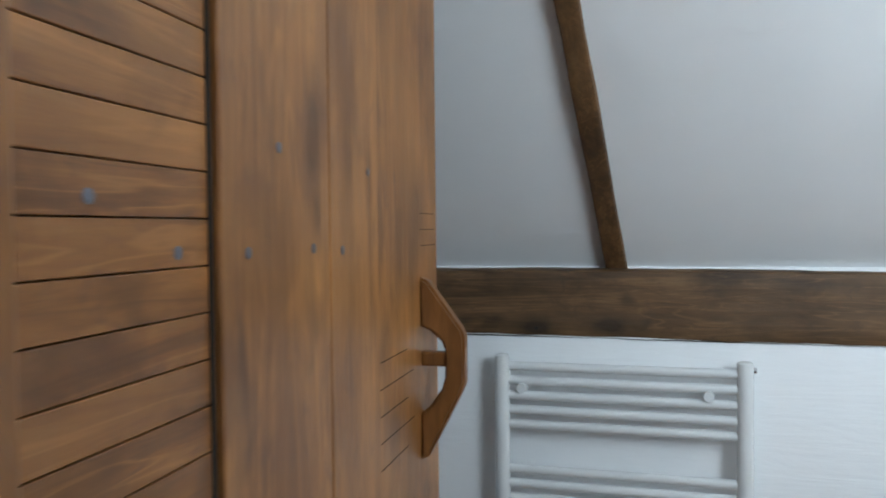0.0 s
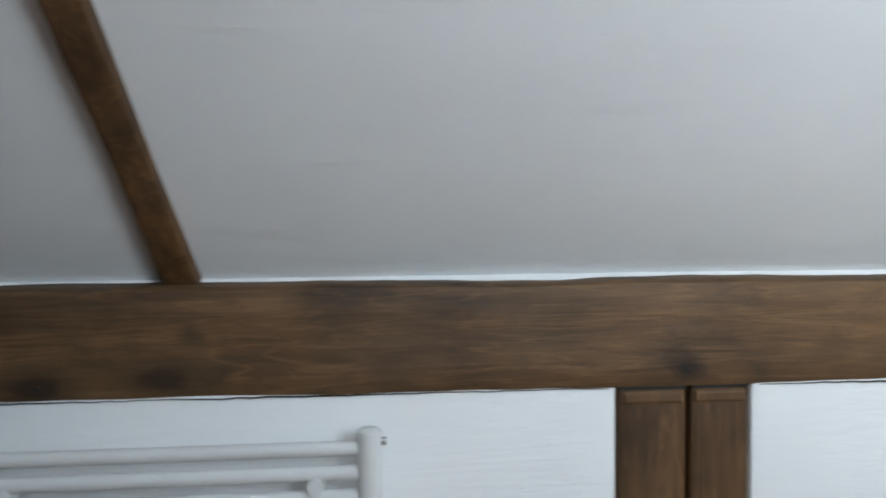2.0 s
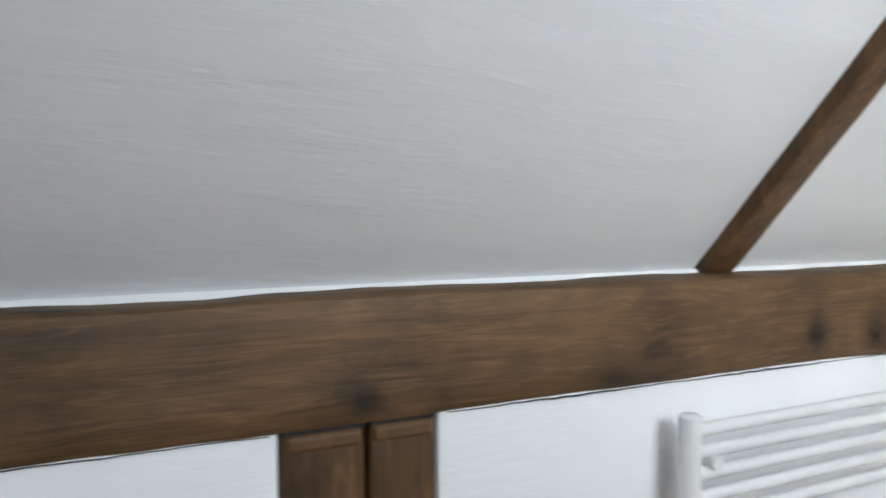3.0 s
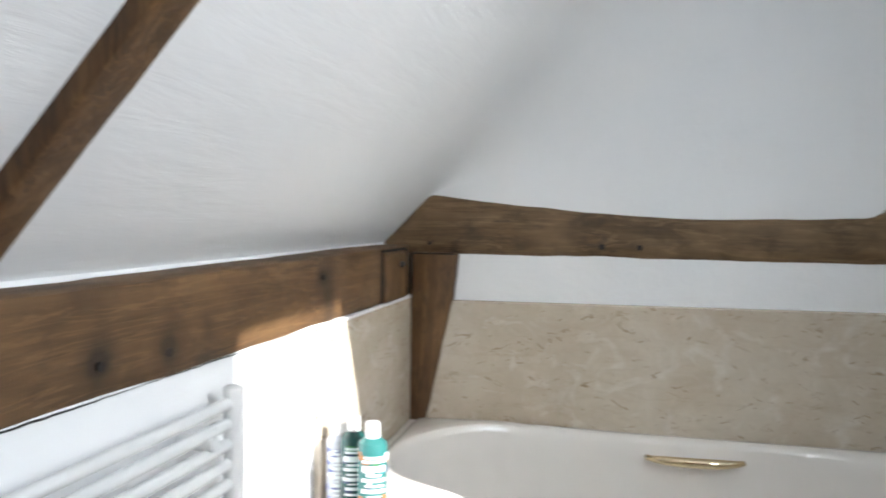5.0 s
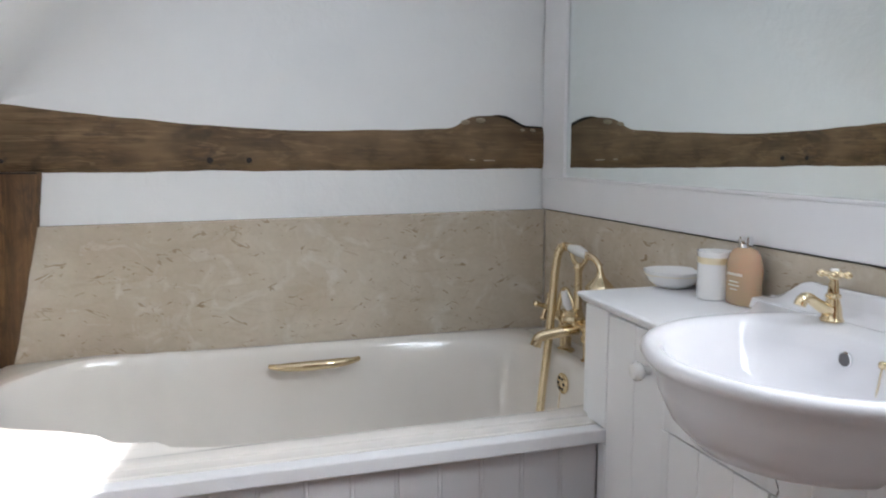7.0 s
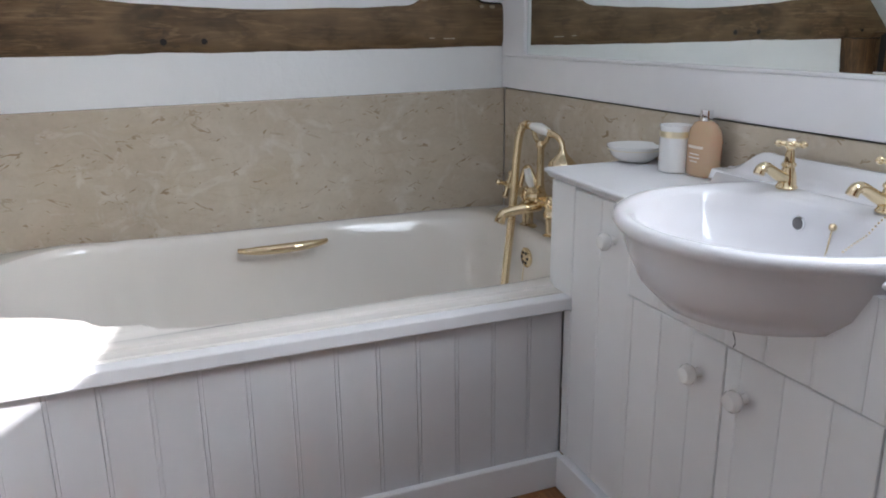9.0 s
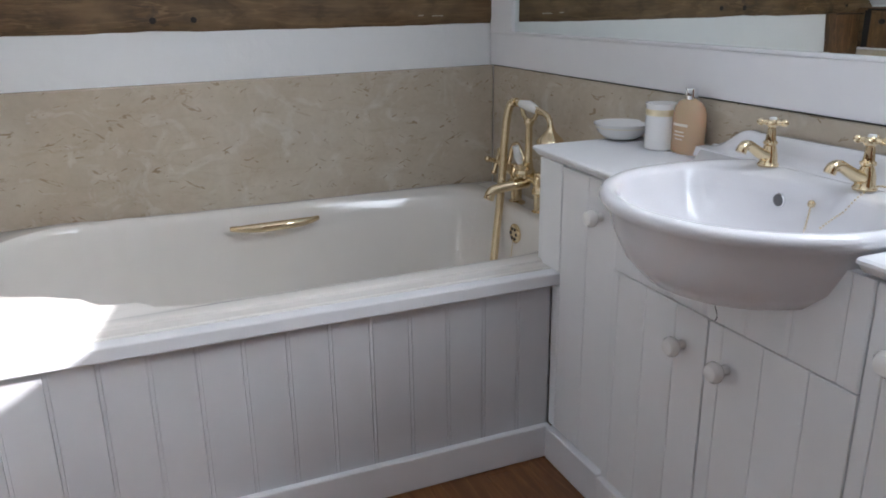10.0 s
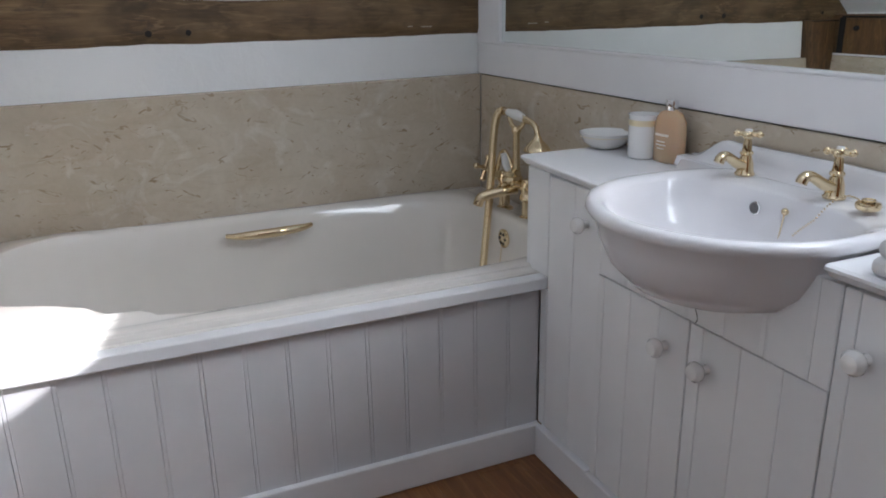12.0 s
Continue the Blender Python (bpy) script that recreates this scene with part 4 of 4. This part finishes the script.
def make_basin():
    b = thing("basin", "white ceramic semi-recessed basin with a shaped back ledge", "basin")
    spec = [(0.05, 0.07, 0.05, 0.668, 2), (0.12, 0.135, 0.13, 0.672, 2.1), (0.17, 0.180, 0.18, 0.692, 2.2), (0.21, 0.213, 0.21, 0.728, 2.3), (0.234, 0.231, 0.235, 0.772, 2.5), (0.243, 0.238, 0.245, 0.802, 3),
            (0.256, 0.249, 0.25, 0.812, 3), (0.262, 0.255, 0.252, 0.822, 3.2), (0.260, 0.253, 0.252, 0.831, 3.2), (0.252, 0.245, 0.25, BZ, 3.2), (0.242, 0.235, 0.24, BZ - 0.001, 3.2)]
    loops = [[(x, y, z) for x, y in basin_outline(ax, f, bk, 2.0, p)] for ax, f, bk, z, p in spec]
    inner = [(0.233, 0.225, 0.145, BZ - 0.005, 2.8), (0.227, 0.218, 0.136, BZ - 0.014, 2.8), (0.218, 0.208, 0.128, BZ - 0.04, 2.6), (0.195, 0.185, 0.112, BZ - 0.085, 2.4), (0.15, 0.14, 0.085, BZ - 0.122, 2.2), (0.08, 0.075, 0.05, BZ - 0.138, 2), (0.02, 0.02, 0.01, BZ - 0.142, 2)]
    loops += [[(x, y, z) for x, y in basin_outline(ax, f, bk, 2.0, p)] for ax, f, bk, z, p in inner]
    part("bowl", rings(loops, True, True, True), CERAMIC, b, "", 60)
    # flat wings of the deck on either side of the bowl
    wing = [(0.375, 0.010), (0.375, 0.040), (0.360, 0.072), (0.330, 0.105), (0.290, 0.145), (0.255, 0.190), (0.236, 0.190), (0.236, 0.010)]
    for sgn in (-1, 1):
        flat = [(BCX + sgn * x, y) for x, y in wing]
        mx, my = sum(p[0] for p in flat) / 8, sum(p[1] for p in flat) / 8
        soft = [(mx + (x - mx) * 0.96, my + (y - my) * 0.96) for x, y in flat]
        part("deck_wing", rings([[(x, y, VAN_Z + 0.001) for x, y in flat], [(x, y, BZ - 0.010) for x, y in flat], [(x, y, BZ - 0.005) for x, y in soft]], True, False, True), CERAMIC, b, "", 50)
    # back ledge with shaped shoulders
    prof = []
    for i in range(81):
        u = -1 + 2 * i / 80
        x = BCX + u * 0.374
        s = abs(u)
        h = 0.046 - 0.004 * s
        if s > 0.68:
            f = (s - 0.68) / 0.32
            h = 0.043 * (0.5 + 0.5 * math.cos(math.pi * f)) * (1 + 0.18 * math.sin(f * math.pi)) + 0.001
        prof.append((x, h))
    loops = []
    for x, h in prof:
        loops.append([(x, 0.010, BZ - 0.02), (x, 0.010, BZ + h - 0.004), (x, 0.014, BZ + h), (x, 0.026, BZ + h), (x, 0.034, BZ + h - 0.006), (x, 0.040, BZ + 0.4 * h), (x, 0.052, BZ + 0.08 * h), (x, 0.072, BZ - 0.001), (x, 0.08, BZ - 0.02)])
    part("back_ledge", rings(loops, True, True, True), CERAMIC, b, "", 50)
    part("overflow_ring", lathe([(0.0135, -0.003), (0.0135, 0.001), (0.0115, 0.0015), (0.0105, -0.002), (0.004, -0.002)], (1.515, 0.146, BZ - 0.042), "y", 24), CHROME, b, "round metal overflow", 40)
    part("overflow_hole", lathe([(0.0105, 0.0), (0.0105, 0.0012), (0.003, 0.0013)], (1.515, 0.146, BZ - 0.042), "y", 20), painted("overflow_shade", (0.16, 0.15, 0.15), 0.5, 0.02), b)
    # chain stay and chain
    part("chain_stay", sphere((1.447, 0.141, BZ - 0.034), 0.007, None, 14), BRASS, b, "brass chain stay", 40)
    bm = bmesh.new()
    for k in range(20):
        sphere((1.446, 0.144 + 0.0006 * k, BZ - 0.042 - 0.0034 * k), 0.0018, bm, 6)
    part("bead_chain", bm, BRASS, b, "fine brass bead chain")
    bm = bmesh.new()
    for k in range(30):
        f = k / 29
        sphere((1.300 + 0.055 * f, 0.125 + 0.095 * f, BZ + 0.012 + 0.02 * math.sin(math.pi * min(1, f * 1.4)) - 0.055 * f * f), 0.0018, bm, 6)
    part("bead_chain", bm, BRASS, b, "fine brass bead chain")
    return b


make_basin()


def basin_tap(x, y, turn):
    t = thing("basin_tap", "polished brass basin tap with a cross head and white disc", "tap", "basin taps")
    prof = [(0.024, 0.0), (0.025, 0.004), (0.021, 0.010), (0.019, 0.03), (0.015, 0.044), (0.0135, 0.050), (0.0165, 0.053), (0.0165, 0.058), (0.012, 0.062), (0.0095, 0.085), (0.007, 0.094), (0.011, 0.098), (0.012, 0.106), (0.010, 0.110)]
    part("body", lathe(prof, (0, 0, 0), "z", 28), BRASS, t, "", 40)
    part("spout", tube([(0, 0.008, 0.024), (0, 0.035, 0.034), (0, 0.062, 0.050), (0, 0.083, 0.060), (0, 0.098, 0.056), (0, 0.104, 0.043)], [0.015, 0.0135, 0.012, 0.012, 0.0125, 0.0125], 18, None, 2), BRASS, t, "", 40)
    head = part("cross_head", sphere((0, 0, 0.102), 0.013, None, 18), BRASS, t, "", 40)
    for k in range(4):
        a = k * math.pi / 2 + 0.45
        e = (0.027 * math.cos(a), 0.027 * math.sin(a), 0.104)
        bm = tube([(0, 0, 0.103), e], [0.0072, 0.0058, 0.0062], 10)
        sphere(e, 0.0092, bm, 12)
        part("handle_arm", bm, BRASS, head, "", 40)
    part("indicator_disc", lathe([(0.009, 0.108), (0.009, 0.115), (0.006, 0.117)], (0, 0, 0), "z", 18), PORCELAIN, t, "white porcelain disc", 40)
    t.matrix_basis = pose(x, y, BZ - 0.001, 0, 0, turn) @ Matrix.Diagonal((0.8, 0.8, 0.8, 1))
    return t


basin_tap(1.606, 0.088, 8)
basin_tap(1.390, 0.090, -2)
# plug resting on the ledge
p = thing("basin_plug", "brass basin plug lying on the basin rim", "plug")
part("plug_disc", lathe([(0.012, 0.0), (0.019, 0.004), (0.021, 0.010), (0.019, 0.015), (0.005, 0.017)], (1.297, 0.122, BZ + 0.001), "z", 22), BRASS, p, "", 40)
part("plug_ring", tube([(1.297 + 0.010 * math.cos(a / 6 * math.pi), 0.122 + 0.010 * math.sin(a / 6 * math.pi), BZ + 0.02) for a in range(13)], 0.0016, 6), BRASS, p)


# ---- things on the worktop ----
dish = thing("soap_dish", "shallow white china dish with a thin gold line", "dish")
part("bowl", lathe([(0.001, 0.001), (0.034, 0.0), (0.041, 0.003), (0.058, 0.016), (0.069, 0.037), (0.0705, 0.040), (0.0685, 0.040), (0.056, 0.018), (0.039, 0.007), (0.001, 0.005)], (2.108, 0.070, VAN_Z + 0.001), "z", 40), PORCELAIN, dish, "", 40)
part("gold_line", lathe([(0.0660, 0.0305), (0.0668, 0.0305), (0.0674, 0.0318), (0.0666, 0.0318)], (2.108, 0.070, VAN_Z + 0.001), "z", 40, None, False), GOLD, dish)
cup = thing("tumbler", "white china tumbler with a gold band below the rim", "cup")
part("cup", lathe([(0.001, 0.0), (0.033, 0.0), (0.036, 0.003), (0.0365, 0.10), (0.038, 0.103), (0.0385, 0.106), (0.036, 0.106), (0.0345, 0.1), (0.034, 0.008), (0.001, 0.006)], (1.956, 0.070, VAN_Z + 0.001), "z", 36), PORCELAIN, cup, "", 40)
part("gold_band", lathe([(0.0364, 0.079), (0.0368, 0.080), (0.0368, 0.092), (0.0364, 0.093)], (1.956, 0.070, VAN_Z + 0.001), "z", 36, None, False), GOLD, cup)


def hand_wash():
    h = thing("hand_wash_bottle", "amber hand wash bottle with a chrome pump collar", "bottle")
    n = Nodes("amber_plastic", 0.10, 0, (0.60, 0.41, 0.265))
    n.b.inputs["Subsurface Weight"].default_value = 0.3
    n.b.inputs["Subsurface Scale"].default_value = 0.02
    prof = [(1, 0.0), (1.06, 0.004), (1.06, 0.075), (1.03, 0.088), (0.92, 0.103), (0.70, 0.115), (0.36, 0.121), (0.34, 0.123)]
    at = (1.886, 0.048, VAN_Z + 0.001)
    loops = [[(at[0] + 0.045 * r * math.cos(2 * math.pi * i / 36), at[1] + 0.026 * r * math.sin(2 * math.pi * i / 36), at[2] + z) for i in range(36)] for r, z in prof]
    part("bottle", rings(loops, True, True, True), n.m, h, "", 40)
    part("collar", lathe([(0.0145, 0.121), (0.0145, 0.141), (0.0135, 0.144), (0.011, 0.144)], at, "z", 24), CHROME, h, "chrome collar", 40)
    pale = painted("pale_print", (0.85, 0.78, 0.68), 0.4, 0.0)
    for k, (w, z, t) in enumerate(((0.036, 0.062, 0.006), (0.022, 0.048, 0.003), (0.026, 0.040, 0.003), (0.018, 0.032, 0.0025))):
        loops = []
        for i in range(9):
            a = math.radians(90) + (i / 8 - 0.5) * w / 0.035
            loops.append([(at[0] + 0.0481 * math.cos(a), at[1] + 0.0279 * math.sin(a), at[2] + z), (at[0] + 0.0481 * math.cos(a), at[1] + 0.0279 * math.sin(a), at[2] + z + t)])
        part("print_bar", rings(loops, False), pale, h)


hand_wash()


def towel():
    t = thing("towel", "folded white cotton towel on the worktop", "towel")
    n = Nodes("towelling", 0.95, 0, (0.82, 0.81, 0.82))
    v = n.coords((1, 1, 1))
    n.bump(n.noise(v, 260, 3), 0.8, 0.003)
    for k in range(3):
        x0, x1, y0, y1 = 0.90 + 0.004 * k, 1.140 - 0.004 * k, 0.10, 0.318 - 0.003 * k
        bm = box(x0, x1, y0, y1, VAN_Z + 0.001 + 0.026 * k, VAN_Z + 0.028 + 0.026 * k, 0.012, 4)
        for vv in bm.verts:
            vv.co += 0.003 * noise.noise_vector(vv.co * 18)
            vv.co.z = max(vv.co.z, VAN_Z + 0.001)
        part("fold", bm, n.m, t, "", 80)


towel()


# ---- bottles at the head of the bath ----
def toiletry(x, y, r, hgt, shade, turn, inks):
    b = thing("toiletry_bottle", "printed plastic wash bottle with a white cap on the bath edge", "bottle", "bottles on the bath edge")
    labels = []
    n = Nodes("bottle_plastic", 0.25, 0, shade)
    z = RIM_Z + 0.001
    prof = [(0.001, 0), (r * 0.92, 0), (r, 0.004), (r, hgt * 0.76), (r * 0.93, hgt * 0.80), (r * 0.55, hgt * 0.84), (r * 0.45, hgt * 0.85)]
    part("bottle", lathe(prof, (x, y, z), "z", 32), n.m, b, "", 40)
    part("cap", lathe([(r * 0.50, hgt * 0.845), (r * 0.52, hgt * 0.86), (r * 0.50, hgt * 0.985), (r * 0.44, hgt)], (x, y, z), "z", 24), PORCELAIN, b, "white cap", 40)
    rnd = random.Random(int(1000 * x))
    # a marbled print in three colours under rows of white lettering bars
    for k in range(26):
        za, aa = rnd.uniform(0.03, 0.68), rnd.uniform(-85, 60)
        labels += [(rnd.choice(inks), za, za + rnd.uniform(0.03, 0.08), aa, aa + rnd.uniform(14, 34))]
    for k, (w, z0, z1) in enumerate(((44, 0.665, 0.690), (52, 0.625, 0.652), (56, 0.535, 0.598), (36, 0.490, 0.515), (50, 0.435, 0.472), (40, 0.385, 0.410), (54, 0.325, 0.365), (30, 0.285, 0.300), (46, 0.225, 0.260), (52, 0.165, 0.190), (38, 0.110, 0.130))):
        labels += [(PALE, z0, z1, -w * rnd.uniform(0.75, 1.0), w * rnd.uniform(0.7, 1.0))]
    for k, (col, z0, z1, a0, a1) in enumerate(labels):
        m = painted("label_print", col, 0.35, 0.0)
        rr = r + 0.0005 + 0.00008 * k
        loops = []
        for i in range(9):
            a = radians(turn + a0 + (a1 - a0) * i / 8)
            loops.append([(x + rr * math.cos(a), y + rr * math.sin(a), z + hgt * z0), (x + rr * math.cos(a), y + rr * math.sin(a), z + hgt * z1)])
        part("label_patch", rings(loops, False), m, b)


TEAL, ORANGE, PALE, NAVY = (0.01, 0.17, 0.16), (0.34, 0.13, 0.02), (0.78, 0.83, 0.84), (0.012, 0.03, 0.10)
GREEN, BLUE, CYAN = (0.03, 0.17, 0.06), (0.05, 0.08, 0.28), (0.02, 0.24, 0.29)
toiletry(2.125, 1.572, 0.033, 0.222, (0.04, 0.17, 0.16), 205, (CYAN, ORANGE, GREEN, ORANGE, NAVY, PALE))
toiletry(2.192, 1.640, 0.031, 0.212, (0.012, 0.06, 0.055), 205, (NAVY, TEAL, NAVY, GREEN))
toiletry(2.222, 1.682, 0.034, 0.188, (0.50, 0.52, 0.58), 205, (BLUE, PALE, BLUE, GREEN, PALE))


# ---- floor boards ----
floor_ob = bpy.data.objects["floor"]
y = 0.012
k = 0
while y < Y_RAD - 0.01:
    y1 = min(y + 0.12, Y_RAD - 0.004)
    x = X_WEST + 0.004 - 0.55 * (k % 3)
    while x < X_END:
        xe = x + 1.65
        a, b = max(x, X_WEST + 0.004), min(xe, X_END - 0.004)
        if b - a > 0.05:
            part("floor_board", box(a + 0.0003, b - 0.0003, y + 0.0003, y1 - 0.0003, -0.011, 0.0, 0.0007, 1), FLOOR_WOOD, floor_ob)
        x = xe
    y += 0.12
    k += 1
